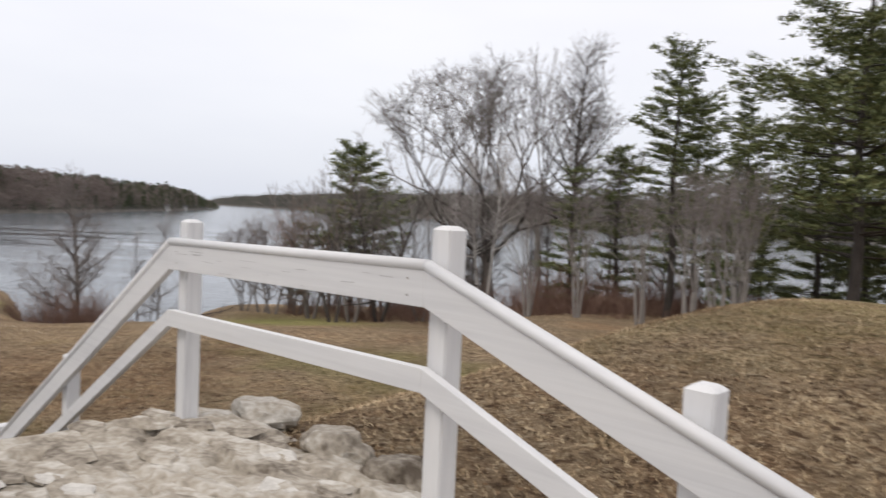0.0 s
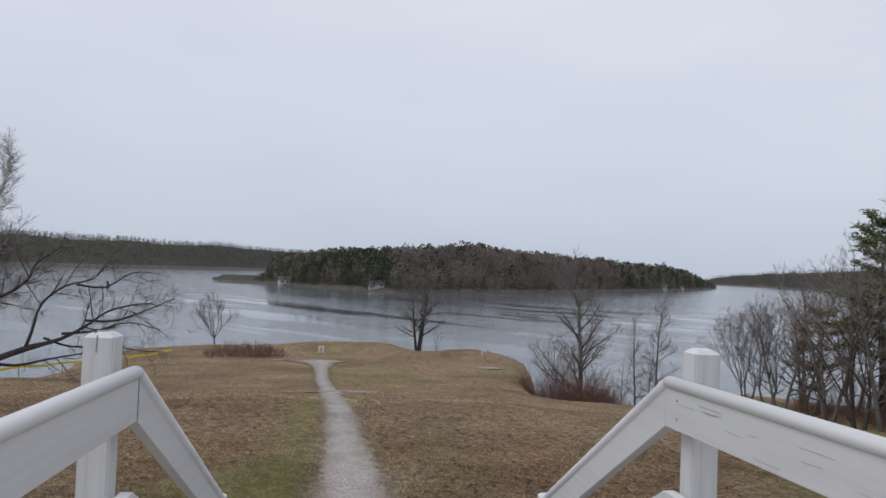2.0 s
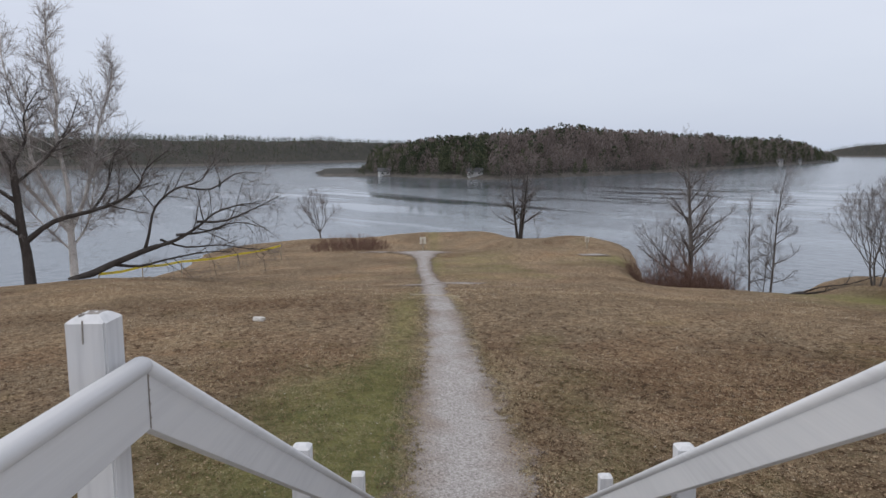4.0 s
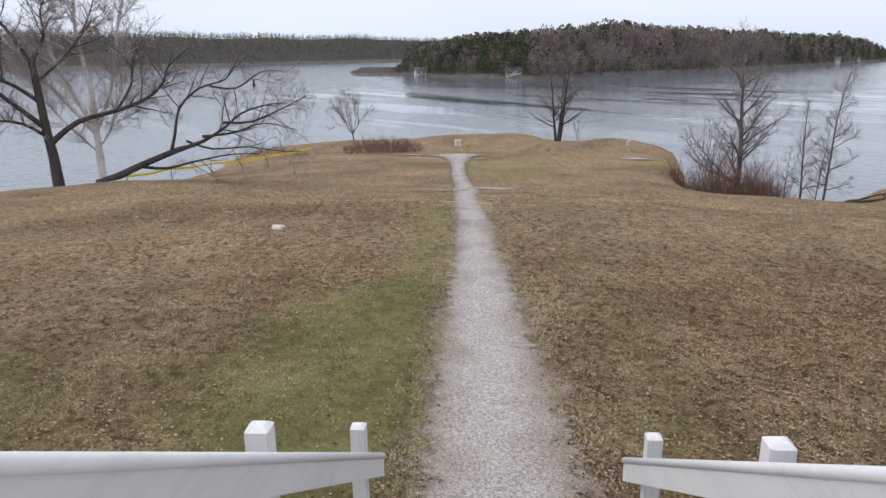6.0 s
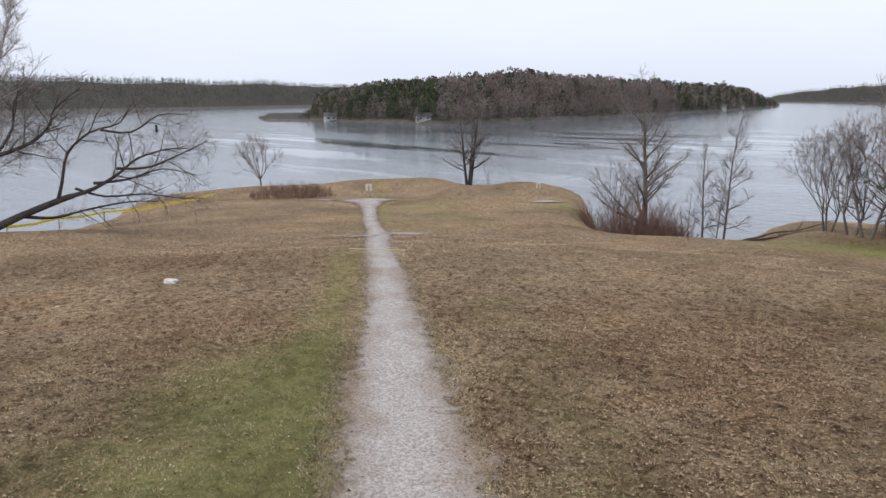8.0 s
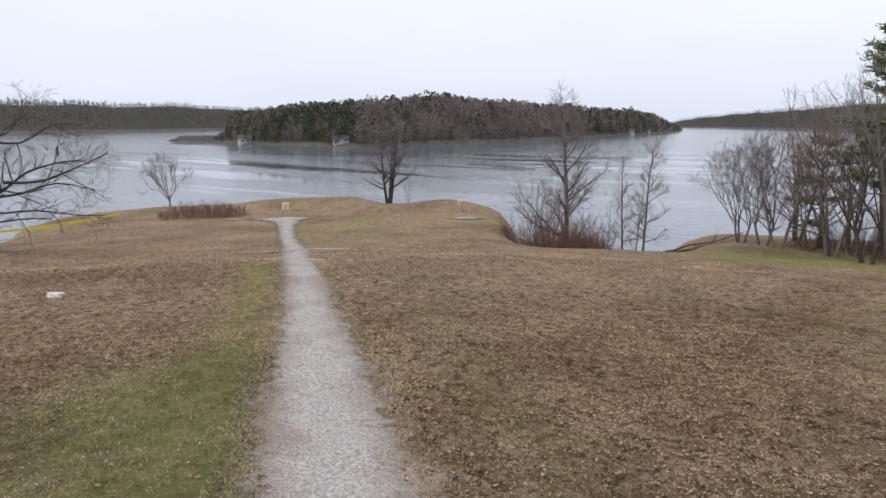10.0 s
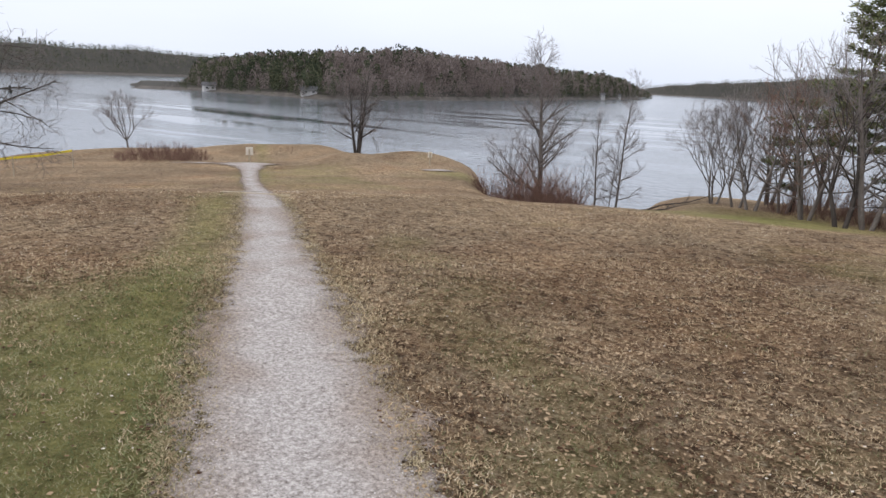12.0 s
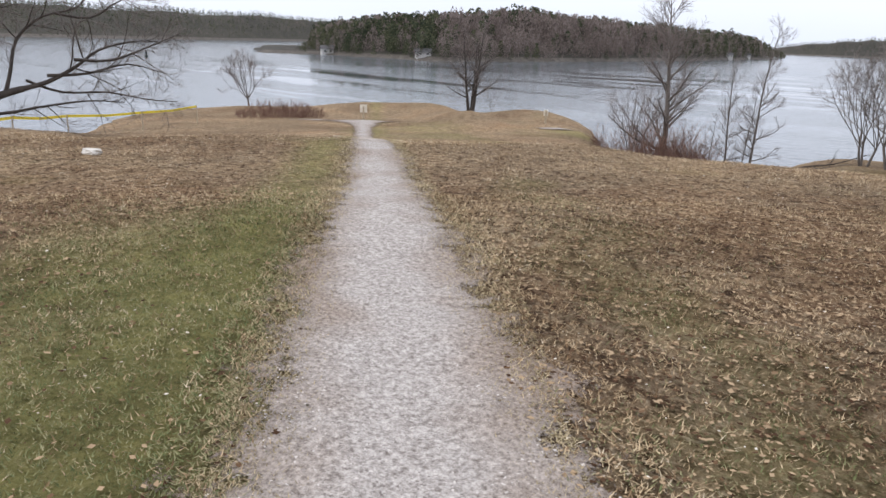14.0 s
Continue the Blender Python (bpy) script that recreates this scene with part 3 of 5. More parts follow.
right_rail, right_posts, right_tops = build_railing(1, [(3.51, 0.86, -0.55), (0.0, 0.868, 1.556), (-1.885, 0.90, 1.587), (-3.35, 0.90, 1.075)],
              [(-0.04, 0.952, 0.35, 1.655), (-1.90, 0.982, 0.35, 1.707), (-2.86, 0.982, foot(-2.89, 0.97), 1.335), (1.67, 0.948, foot(1.7, 0.93), 0.645), (3.25, 0.948, foot(3.2, 0.93), -0.235)],
              "white-painted wooden stair railing with square posts over the bank")
left_rail, left_posts, left_tops = build_railing(-1, [(3.51, -0.70, -0.55), (0.0, -0.865, 1.556), (-1.885, -0.88, 1.587)],
              [(-0.01, -0.952, 0.35, 1.66), (-1.88, -0.965, 0.35, 1.70), (1.75, -0.872, foot(1.7, -0.9), 0.625), (3.30, -0.80, foot(3.3, -0.8), -0.23)],
              "white-painted wooden stair railing, chipped post tops, beside the steps")


def wear():
    """Chipped end grain on the post tops, nail heads at the joints."""
    rs = random.Random(8)
    inv = left_rail.matrix_world.inverted()
    for u, v, z, w in ((-0.02, -0.945, 1.6605, 0.016), (0.004, -0.960, 1.661, 0.012), (-0.028, -0.966, 1.6602, 0.011), (0.006, -0.94, 1.6608, 0.010), (-0.01, -0.956, 1.6612, 0.008)):
        bm = bmesh.new()
        ring = []
        for k in range(9):
            an = 6.2832 * k / 9
            rr = w * rs.uniform(0.55, 1.15)
            ring.append(bm.verts.new(q(u + rr * math.cos(an), v + rr * math.sin(an), z)))
        bm.faces.new(ring)
        out = bmesh.ops.extrude_face_region(bm, geom=list(bm.faces))
        for w2 in out["geom"]:
            if isinstance(w2, bmesh.types.BMVert):
                w2.co.z -= 0.004
        bm.transform(inv)
        part("worn_patch", bm, DIRT, left_posts[0], "bare chipped wood")
    # a rain streak down the post
    bm = beam(q(-0.01 - 0.0455, -0.955, 1.652), q(-0.01 - 0.0455, -0.957, 1.60), 0.0016, 0.003, 0, up=(V[0], V[1], 0))
    bm.transform(inv)
    part("crack", bm, DIRT, left_posts[0], "dark crack in the post")
    for k in range(4):
        z = 1.51 - k * 0.032
        bm = beam(q(0.003, -0.8465, z), q(0.003, -0.8440, z), 0.006, 0.006, 0.001)
        bm.transform(inv)
        part("nail", bm, DIRT, left_tops[0], "rusty nail head")
    bm = beam(q(0.0, -0.8452, 1.535), q(0.0, -0.8452, 1.39), 0.0025, 0.0025, 0, up=(1, 0, 0))
    bm.transform(inv)
    part("joint", bm, DIRT, left_tops[0], "dark butt joint of the rails")
    # weather checks along the grain, and nails, on the level rail
    inv = right_rail.matrix_world.inverted()
    for k in range(16):
        u = rs.uniform(-1.75, -0.15)
        face = 0.868 - (0.032 / 1.885) * u - 0.0195
        z = 1.556 - 0.0164 * u - rs.uniform(0.06, 0.155)
        ln = rs.uniform(0.03, 0.13)
        bm = beam(q(u, face, z), q(u + ln, face - 0.017 * ln, z - 0.016 * ln + rs.uniform(-0.003, 0.003)), 0.0016, rs.uniform(0.0012, 0.0028), 0)
        bm.transform(inv)
        part("crack", bm, CHECK, right_tops[1], "fine weather check along the grain")
    for u, dz in ((-1.80, 0.07), (-1.80, 0.13), (-0.08, 0.07), (-0.08, 0.13)):
        face = 0.868 - (0.032 / 1.885) * u - 0.0195
        z = 1.556 - 0.0164 * u - dz
        bm = beam(q(u, face + 0.002, z), q(u, face - 0.0012, z), 0.007, 0.007, 0.001)
        bm.transform(inv)
        part("nail", bm, DIRT, right_tops[1], "rusty nail head")


wear()


# ---- rough ledge rock of the landing ----
def rock_mesh(name, rs, sx, sy, sz, material=ROCK, cuts=2, flat=0.5):
    bm = bmesh.new()
    bmesh.ops.create_icosphere(bm, subdivisions=cuts, radius=1)
    off = Vector((rs.uniform(0, 50), rs.uniform(0, 50), 0))
    for w in bm.verts:
        c = w.co
        k = 1 + 0.35 * noise.noise(c * 1.3 + off) + 0.15 * noise.noise(c * 3.1 + off)
        c = c * k
        c.z = max(-0.9, min(flat, c.z + 0.08 * noise.noise(c * 2.5 + off)))
        w.co = Vector((c.x * sx, c.y * sy, c.z * sz))
    me = bpy.data.meshes.new(name)
    bm.to_mesh(me)
    bm.free()
    me.materials.append(material)
    return me


def slab_mesh(rs, size, thick, material):
    """A thin broken slab with a ragged outline."""
    bm = bmesh.new()
    n = rs.randint(6, 9)
    lo, hi = [], []
    for k in range(n):
        a = 6.2832 * (k + rs.uniform(-0.3, 0.3)) / n
        rr = size * rs.uniform(0.65, 1.1)
        x, y = rr * math.cos(a), rr * math.sin(a) * 0.6
        lo.append(bm.verts.new((x * 1.05, y * 1.05, -thick)))
        hi.append(bm.verts.new((x * rs.uniform(0.86, 0.98), y * rs.uniform(0.86, 0.98), thick * rs.uniform(0.3, 0.6))))
    for k in range(n):
        k2 = (k + 1) % n
        bm.faces.new((lo[k], lo[k2], hi[k2], hi[k]))
    c = bm.verts.new((rs.uniform(-0.2, 0.2) * size, 0, thick * 0.6))
    for k in range(n):
        bm.faces.new((hi[k], hi[(k + 1) % n], c))
    me = bpy.data.meshes.new("slab")
    bm.to_mesh(me)
    bm.free()
    me.materials.append(material)
    return me


def ledge_edge(uu, vv):
    front = 0.33 - 0.5 * sstep(0.9, 1.5, vv)
    return sstep(-3.6, -2.6, uu) * sstep(-2.6, -1.8, vv) * (1 - sstep(front - 0.22, front, uu)) * (1 - sstep(1.25, 1.55, vv))


def ledge_top(uu, vv):
    return LANDING - 0.02 - 0.17 * sstep(-1.7, -3.1, uu) - 0.05 * sstep(0.7, 1.3, vv)


def build_ledge():
    us, vs = np.linspace(-3.6, 0.36, 170), np.linspace(-2.6, 1.6, 170)
    uu, vv = np.meshgrid(us, vs, indexing="ij")
    r = np.random.RandomState(5)
    cells = 150
    cu, cv = r.uniform(-3.7, 0.5, cells), r.uniform(-2.7, 1.7, cells)
    lift, tu, tv = r.normal(0, 0.016, cells), r.normal(0, 0.05, cells), r.normal(0, 0.05, cells)
    wu, wv = uu + 0.07 * waves(uu, vv, 0.5, 31), vv + 0.07 * waves(uu, vv, 0.45, 32)
    d = np.hypot((wu[..., None] - cu) * 1.0, (wv[..., None] - cv) * 1.7)
    order = np.argpartition(d, 2, axis=-1)[..., :3]
    near = np.sort(np.take_along_axis(d, order, -1), -1)
    own = np.argmin(d, -1)
    gap = near[..., 1] - near[..., 0]
    plate = lift[own] + tu[own] * (uu - cu[own]) + tv[own] * (vv - cv[own])
    z = ledge_top(uu, vv) + plate - 0.022 * (1 - sstep(0.0, 0.025, gap)) + 0.008 * waves(uu, vv, 0.16, 23) + 0.004 * waves(uu, vv, 0.06, 24)
    edge = ledge_edge(uu, vv)
    z = z * edge + (height_uv(uu, vv) - 0.2) * (1 - edge)
    x, y = at(uu, vv)
    w = len(vs)
    k, j = np.meshgrid(np.arange(len(us) - 1), np.arange(w - 1), indexing="ij")
    faces = np.stack([k * w + j, (k + 1) * w + j, (k + 1) * w + j + 1, k * w + j + 1], -1).reshape(-1, 4)
    ledge = new("rock_ledge", mesh("rock_ledge", np.stack([x, y, z], -1).reshape(-1, 3), faces, ROCK))
    tagged(ledge, "flaky tan ledge rock with soil across the landing", "rock", kind="structure")
    rs = random.Random(4)
    kinds = [slab_mesh(rs, rs.uniform(0.07, 0.22), rs.uniform(0.006, 0.013), STONE if i % 8 == 0 else ROCK) for i in range(16)]
    made = 0
    while made < 130:
        u, v = rs.uniform(-3.0, 0.2), rs.uniform(-2.0, 1.2)
        if float(ledge_edge(np.array(u), np.array(v))) < 0.95:
            continue
        ob = new("slab", kinds[made % 16])
        x, y = at(u, v)
        ob.matrix_world = pose(x, y, float(ledge_top(np.array(u), np.array(v))) + 0.004, rs.uniform(-2.5, 2.5), rs.uniform(-2.5, 2.5), YAW + rs.uniform(-30, 30))
        ob.parent = ledge
        made += 1
    for x, y, z, sx, sy, sz in ((-0.31, 4.33, 0.53, 0.20, 0.15, 0.15), (0.02, 4.03, 0.50, 0.15, 0.13, 0.16), (-0.85, 4.86, 0.54, 0.24, 0.14, 0.11)):
        ob = new("boulder", rock_mesh("boulder", rs, sx, sy, sz, ROCK, 4, 0.8))
        ob.matrix_world = pose(x, y, z, rs.uniform(-8, 8), rs.uniform(-8, 8), YAW + rs.uniform(-25, 25))
        tagged(ob, "rough pale-topped boulder at the foot of the railing", "boulder", "boulders by the railing")


build_ledge()


# ---- far shores ----
EYE0 = Vector((-0.5, 2.38, 2.0))


def polar(az, dist):
    a = radians(az)
    return EYE0.x - math.sin(a) * dist, EYE0.y + math.cos(a) * dist


def build_shore(name, rows, depth, count, tall, green, seed, leaves, label, grain=0.05):
    """rows: (degrees left of north, metres, rise of the treetops in thousandths of the distance)."""
    az = np.array([r[0] for r in rows], float)
    order = np.argsort(az)
    az = az[order]
    dist = np.array([r[1] for r in rows], float)[order]
    rise = np.array([r[2] for r in rows], float)[order]
    fine_az = np.linspace(az[0], az[-1], 400)
    rough = (1.6 * waves(fine_az, 0, 6.0, seed + 40) + 1.0 * waves(fine_az, 0, 1.6, seed + 41)) * np.clip((np.interp(fine_az, az, rise) - 2) / 12, 0, 1)
    dist, rise, az = np.interp(fine_az, az, dist), np.interp(fine_az, az, rise) + rough, fine_az
    na, nd = 160, 14
    aa = np.linspace(az[0], az[-1], na)
    dd = np.interp(aa, az, dist)
    top = EYE0.z + np.interp(aa, az, rise) / 1000 * (dd + depth * 0.45) - tall * 0.8
    verts = []
    ends = sstep(0, 0.06, (aa - aa[0]) / (aa[-1] - aa[0])) * (1 - sstep(0.94, 1, (aa - aa[0]) / (aa[-1] - aa[0])))
    for i in range(na):
        for j in range(nd):
            s = j / (nd - 1)
            d = dd[i] + depth * s * 1.25 + 2.0 * float(waves(aa[i] * 3.0, 0, 5, seed))
            x, y = polar(aa[i], d)
            lift = float(np.interp(s, [0, 0.04, 0.12, 0.45, 0.8, 1.0], [-0.12, 0.0, 0.12, 1.0, 0.9, 0.6]))
            z = WATER + ((0.9 if s > 0.02 else -1.0) if ends[i] > 0.5 else 1.6 * ends[i] * math.sin(min(1.0, s * 5) * 3.14) - 0.25) + lift * max(1.0, top[i] - WATER - 1) * (0.15 + 0.85 * ends[i])
            verts.append((x, y, z))
    faces = [(i * nd + j, i * nd + j + 1, (i + 1) * nd + j + 1, (i + 1) * nd + j) for i in range(na - 1) for j in range(nd - 1)]
    me = mesh(name, verts, faces, FARLAND, True)
    me.materials.append(SHOREROCK)
    for f in me.polygons:
        if f.index % (nd - 1) < 1:
            f.material_index = 1
    land = tagged(new(name, me), label, "far shore", kind="structure")
    vt = np.array(verts).reshape(na, nd, 3)
    r = np.random.RandomState(seed)
    fi = r.uniform(0.3, na - 1.4, count)
    s = r.rand(count) ** 1.1 * 0.8 + 0.05
    fj = s * (nd - 1)
    i0, j0 = fi.astype(int), np.minimum(nd - 2, fj.astype(int))
    a, c = (fi - i0)[:, None], (fj - j0)[:, None]
    base = (vt[i0, j0] * (1 - a) + vt[i0 + 1, j0] * a) * (1 - c) + (vt[i0, j0 + 1] * (1 - a) + vt[i0 + 1, j0 + 1] * a) * c
    bearing = np.interp(fi, np.arange(na), aa)
    room = np.maximum(0.2, EYE0.z + np.interp(bearing, az, rise) / 1000 * np.hypot(base[:, 0] - EYE0.x, base[:, 1] - EYE0.y) - base[:, 2])
    share = np.array([green(b_, s_) for b_, s_ in zip(bearing, s)])
    keep = room > 2.2
    base, room, share = base[keep], room[keep], share[keep]
    count = len(base)
    ever = r.rand(count) < share
    h = np.minimum(tall * r.uniform(0.65, 1.1, count), room * r.uniform(0.75, 1.12, count))
    h = h * (0.5 + 0.5 * sstep(0.03, 0.32, s[keep])) * np.where(r.rand(count) < 0.05, 1.12, 1.0)
    for is_ever, nm, lab, mt, n in ((True, "far_evergreens", "dark green pines crowding the far shore", FARGREEN, leaves), (False, "far_bare_trees", "leafless grey-brown trees on the far shore", FARGREY, leaves)):
        b, hh = base[ever == is_ever], h[ever == is_ever]
        k = len(b)
        f, an, bn = r.rand(k, n), r.uniform(0, 6.2832, (k, n)), r.uniform(0, 6.2832, (k, n))
        hh = hh[:, None]
        if is_ever:
            zz, rr = hh * (0.12 + 0.86 * f), hh * 0.24 * (1.12 - f) ** 0.6 * np.sqrt(r.rand(k, n))
            e1, e2 = hh * grain * 1.5, hh * grain * 1.1
        else:
            zz, rr = hh * (0.15 + 0.82 * f), hh * 0.26 * np.sin(0.4 + 2.5 * f) * np.sqrt(r.rand(k, n))
            e1, e2 = hh * grain * 0.8, hh * grain * 1.5
        cx, cy, cz = b[:, :1] + rr * np.cos(an), b[:, 1:2] + rr * np.sin(an), b[:, 2:] + zz
        p1 = np.stack([cx - e1 * np.cos(bn), cy - e1 * np.sin(bn), cz - e2 * r.uniform(0.3, 1, (k, n))], -1)
        p2 = np.stack([cx + e1 * np.cos(bn), cy + e1 * np.sin(bn), cz - e2 * r.uniform(0.2, 1, (k, n))], -1)
        p3 = np.stack([cx + e1 * r.uniform(-0.6, 0.6, (k, n)), cy + e1 * r.uniform(-0.6, 0.6, (k, n)), cz + e2], -1)
        vs = np.stack([p1, p2, p3], 2).reshape(-1, 3)
        if k:
            tagged(new(nm, mesh(nm, vs, np.arange(len(vs)).reshape(-1, 3), mt)), lab, "woods", kind="stuff")


build_shore("island", [(60.9, 272, -24), (58.5, 270, -22), (56.4, 266, -10), (56.0, 265, 6), (55.5, 264, 14), (53, 250, 19), (50, 235, 24), (48, 222, 28), (46.5, 217, 31), (43.3, 228, 33), (40.6, 244, 40), (37.5, 262, 34), (33.2, 303, 27), (29, 370, 22), (25.5, 470, 19), (23.6, 560, 10), (22.3, 660, 1), (21.6, 740, -6)], 90, 3200, 11,
            lambda a, s: 0.68 if a > 46.5 else (0.6 if s > 0.5 or a < 29 else 0.12), 7, 85, "wooded island with a rocky tideline across the water", 0.032)
build_shore("far_bank", [(112, 500, 37), (98, 520, 36), (88, 540, 35), (78.8, 545, 34), (75.5, 550, 32), (68, 640, 31), (62, 760, 28), (57.2, 900, 26), (53.6, 1000, 22), (48, 1050, 18), (40, 1100, 16)], 220, 12000, 6.5,
            lambda a, s: 0.85, 8, 8, "low wooded hills along the far river bank")
build_shore("far_inlet_bank", [(24, 1700, 8), (21.3, 1650, 11), (18.5, 1500, 15), (16, 1200, 18), (12, 950, 25), (8, 760, 30), (2, 600, 34), (-8, 520, 39), (-20, 470, 41), (-42, 450, 42)], 160, 9000, 6.5,
            lambda a, s: 0.6 if a > 10 else 0.4, 9, 8, "distant wooded bank beyond the inlet")


# ---- trees ----
UP = Vector((0, 0, 1))


def branch_from(rs, p, d, length, r, segs, wob, lift, tip):
    """Points and radii of one wandering, tapering branch."""
    pts, rad = [p], [r]
    for i in range(segs):
        d = (d + Vector((rs.gauss(0, wob), rs.gauss(0, wob), rs.gauss(0, wob * 0.7))) + UP * lift).normalized()
        p = p + d * (length / segs)
        pts.append(p)
        rad.append(r * (1 - (1 - tip) * (i + 1) / segs))
    return pts, rad


def side_shoot(rs, pts, f, opening):
    """The place at the share f of a branch, and a heading that opens away from it."""
    n = len(pts) - 1
    i = min(n - 1, int(f * n))
    along = (pts[i + 1] - pts[i]).normalized()
    out = along.orthogonal().normalized()
    out.rotate(Matrix.Rotation(rs.uniform(0, 6.2832), 3, along))
    return i, pts[i].lerp(pts[i + 1], f * n - i), (along * math.cos(opening) + out * math.sin(opening)).normalized()


def fork_crown(rs, found, p, d, length, r, depth, deepest, lift):
    """Limbs that fork in two again and again, as in an old oak."""
    pts, rad = branch_from(rs, p, d, length, r, 4, 0.11, lift, 0.76)
    found.append((1 if depth < 2 else 2, deepest - depth, pts, rad))
    if depth == deepest:
        return
    end = (pts[-1] - pts[-2]).normalized()
    side = end.orthogonal().normalized()
    side.rotate(Matrix.Rotation(rs.uniform(0, 6.2832), 3, end))
    for sign_, lo, hi, k in ((1, 0.15, 0.45, 0.68), (-1, 0.35, 0.75, 0.56)):
        a = rs.uniform(lo, hi)
        nd = (end * math.cos(a) + side * (sign_ * math.sin(a))).normalized()
        fork_crown(rs, found, pts[-1], nd, length * rs.uniform(0.72, 0.92), rad[-1] * k / 0.76, depth + 1, deepest, lift)


def leader_crown(rs, found, pts, rad, count, low, reach, top_open, lift):
    """Limbs along a leading stem: wide and arching below, steep at the top."""
    for k in range(count):
        f = low + (0.98 - low) * (k + rs.random()) / count
        g = (f - low) / (1 - low)
        i, base, d = side_shoot(rs, pts, f, (1.25 - (1.25 - top_open) * g ** 0.7) + rs.gauss(0, 0.12))
        ln = reach * (1.0 - 0.72 * g) * rs.uniform(0.65, 1.15)
        bp, br = branch_from(rs, base, d, ln, max(0.006, min(rad[i] * 0.5, 0.018 * ln + 0.008)), 6, 0.12, lift, 0.2)
        found.append((1, 0, bp, br))


def add_twigs(rs, found, twig_r, density, spec):
    """Fine shoots on the outer limbs; spec: (shoots a metre, length, lift, opening) level by level."""
    row = [(pts, rad) for level, left, pts, rad in found if left <= 2 and level > 0]
    out = []
    for level, (many, length, lift, opening) in enumerate(spec):
        made = []
        for pts, rad in row:
            total = sum((b - a).length for a, b in zip(pts, pts[1:]))
            for k in range(max(1, int(many * density * total + rs.random()))):
                f = 0.15 + 0.84 * rs.random()
                i, base, d = side_shoot(rs, pts, f, opening * rs.uniform(0.6, 1.3))
                tp = branch_from(rs, base, d, length * rs.uniform(0.5, 1.25) * (1.15 - 0.5 * f), max(twig_r, min(rad[i] * 0.6, twig_r * 1.6)), 3 if level == 0 else 1, 0.16, lift, 0.45)
                made.append(tp)
                out.append((3, 0, *tp))
        row = made
    found.extend(out)


def skin(found, kr=1.0, kz=1.0):
    """Tubes for all branches: trunk, limbs, twigs."""
    bins = (([], []), ([], []), ([], []))
    for level, left, pts, rad in found:
        tube_into(*bins[min(level, 2)], [Vector((p.x * kr, p.y * kr, p.z * kz)) for p in pts], rad, (9, 6, 4, 3)[level])
    return bins


def tree_parts(seed, tall, girth, habit="oak", fork=1, twig_r=0.005, density=1.0, bare=0.3, reach=1.0, lean=(0, 0), limbs=5, depth=4, splay=0.16):
    """A leafless tree: 'oak' forks into a wide dome, 'birch' keeps a leading stem."""
    rs = random.Random(seed)
    found = []
    for s in range(fork):
        a = 6.2832 * s / fork + rs.uniform(-0.4, 0.4)
        sp = 0.0 if fork == 1 else splay * rs.uniform(0.65, 1.4)
        foot_ = Vector((0.13 * (fork > 1) * math.cos(a), 0.13 * (fork > 1) * math.sin(a), -0.25))
        d = Vector((lean[0] + sp * math.cos(a), lean[1] + sp * math.sin(a), 1)).normalized()
        if habit == "oak":
            pts, rad = branch_from(rs, foot_, d, tall * max(0.12, bare) + 0.25, girth, 6, 0.035, 0.02, 0.72)
            found.append((0, 9, pts, rad))
            for k in range(limbs):
                b = 6.2832 * (k + rs.uniform(-0.3, 0.3)) / limbs
                o = (0.12 if k == 0 else rs.uniform(0.45, 1.0)) * (0.75 if fork > 1 else 1)
                start = pts[-1] if k < 3 else pts[-2].lerp(pts[-1], rs.random())
                fork_crown(rs, found, start, Vector((math.cos(b) * math.sin(o), math.sin(b) * math.sin(o), math.cos(o))), tall * 0.24, girth * rs.uniform(0.30, 0.44), 0, depth, 0.05)
        else:
            pts, rad = branch_from(rs, foot_, d, tall * (1 if s == 0 else rs.uniform(0.8, 0.98)), girth, 10, 0.022, 0.03, 0.07)
            found.append((0, 9, pts, rad))
            leader_crown(rs, found, pts, rad, int(tall * 3.4 * density) + 5, bare, tall * 0.29 * reach, 0.5, 0.055)
    spec = ((4.5, 0.125 * tall ** 0.7, 0.05, 0.8), (5.5, 0.08 * tall ** 0.7, 0.04, 0.75)) if habit == "oak" else ((7.5, 0.17 * tall ** 0.7, 0.05, 0.7), (6.5, 0.09 * tall ** 0.7, 0.04, 0.7))
    add_twigs(rs, found, twig_r, density, spec)
    top = max(p.z for b in found for p in b[2])
    kz = tall / top
    kr = 1.0 if habit != "oak" else 0.36 * tall * reach / max(0.3, np.percentile([math.hypot(b[2][-1].x, b[2][-1].y) for b in found], 97))
    return skin(found, min(kr, 2.2), kz)


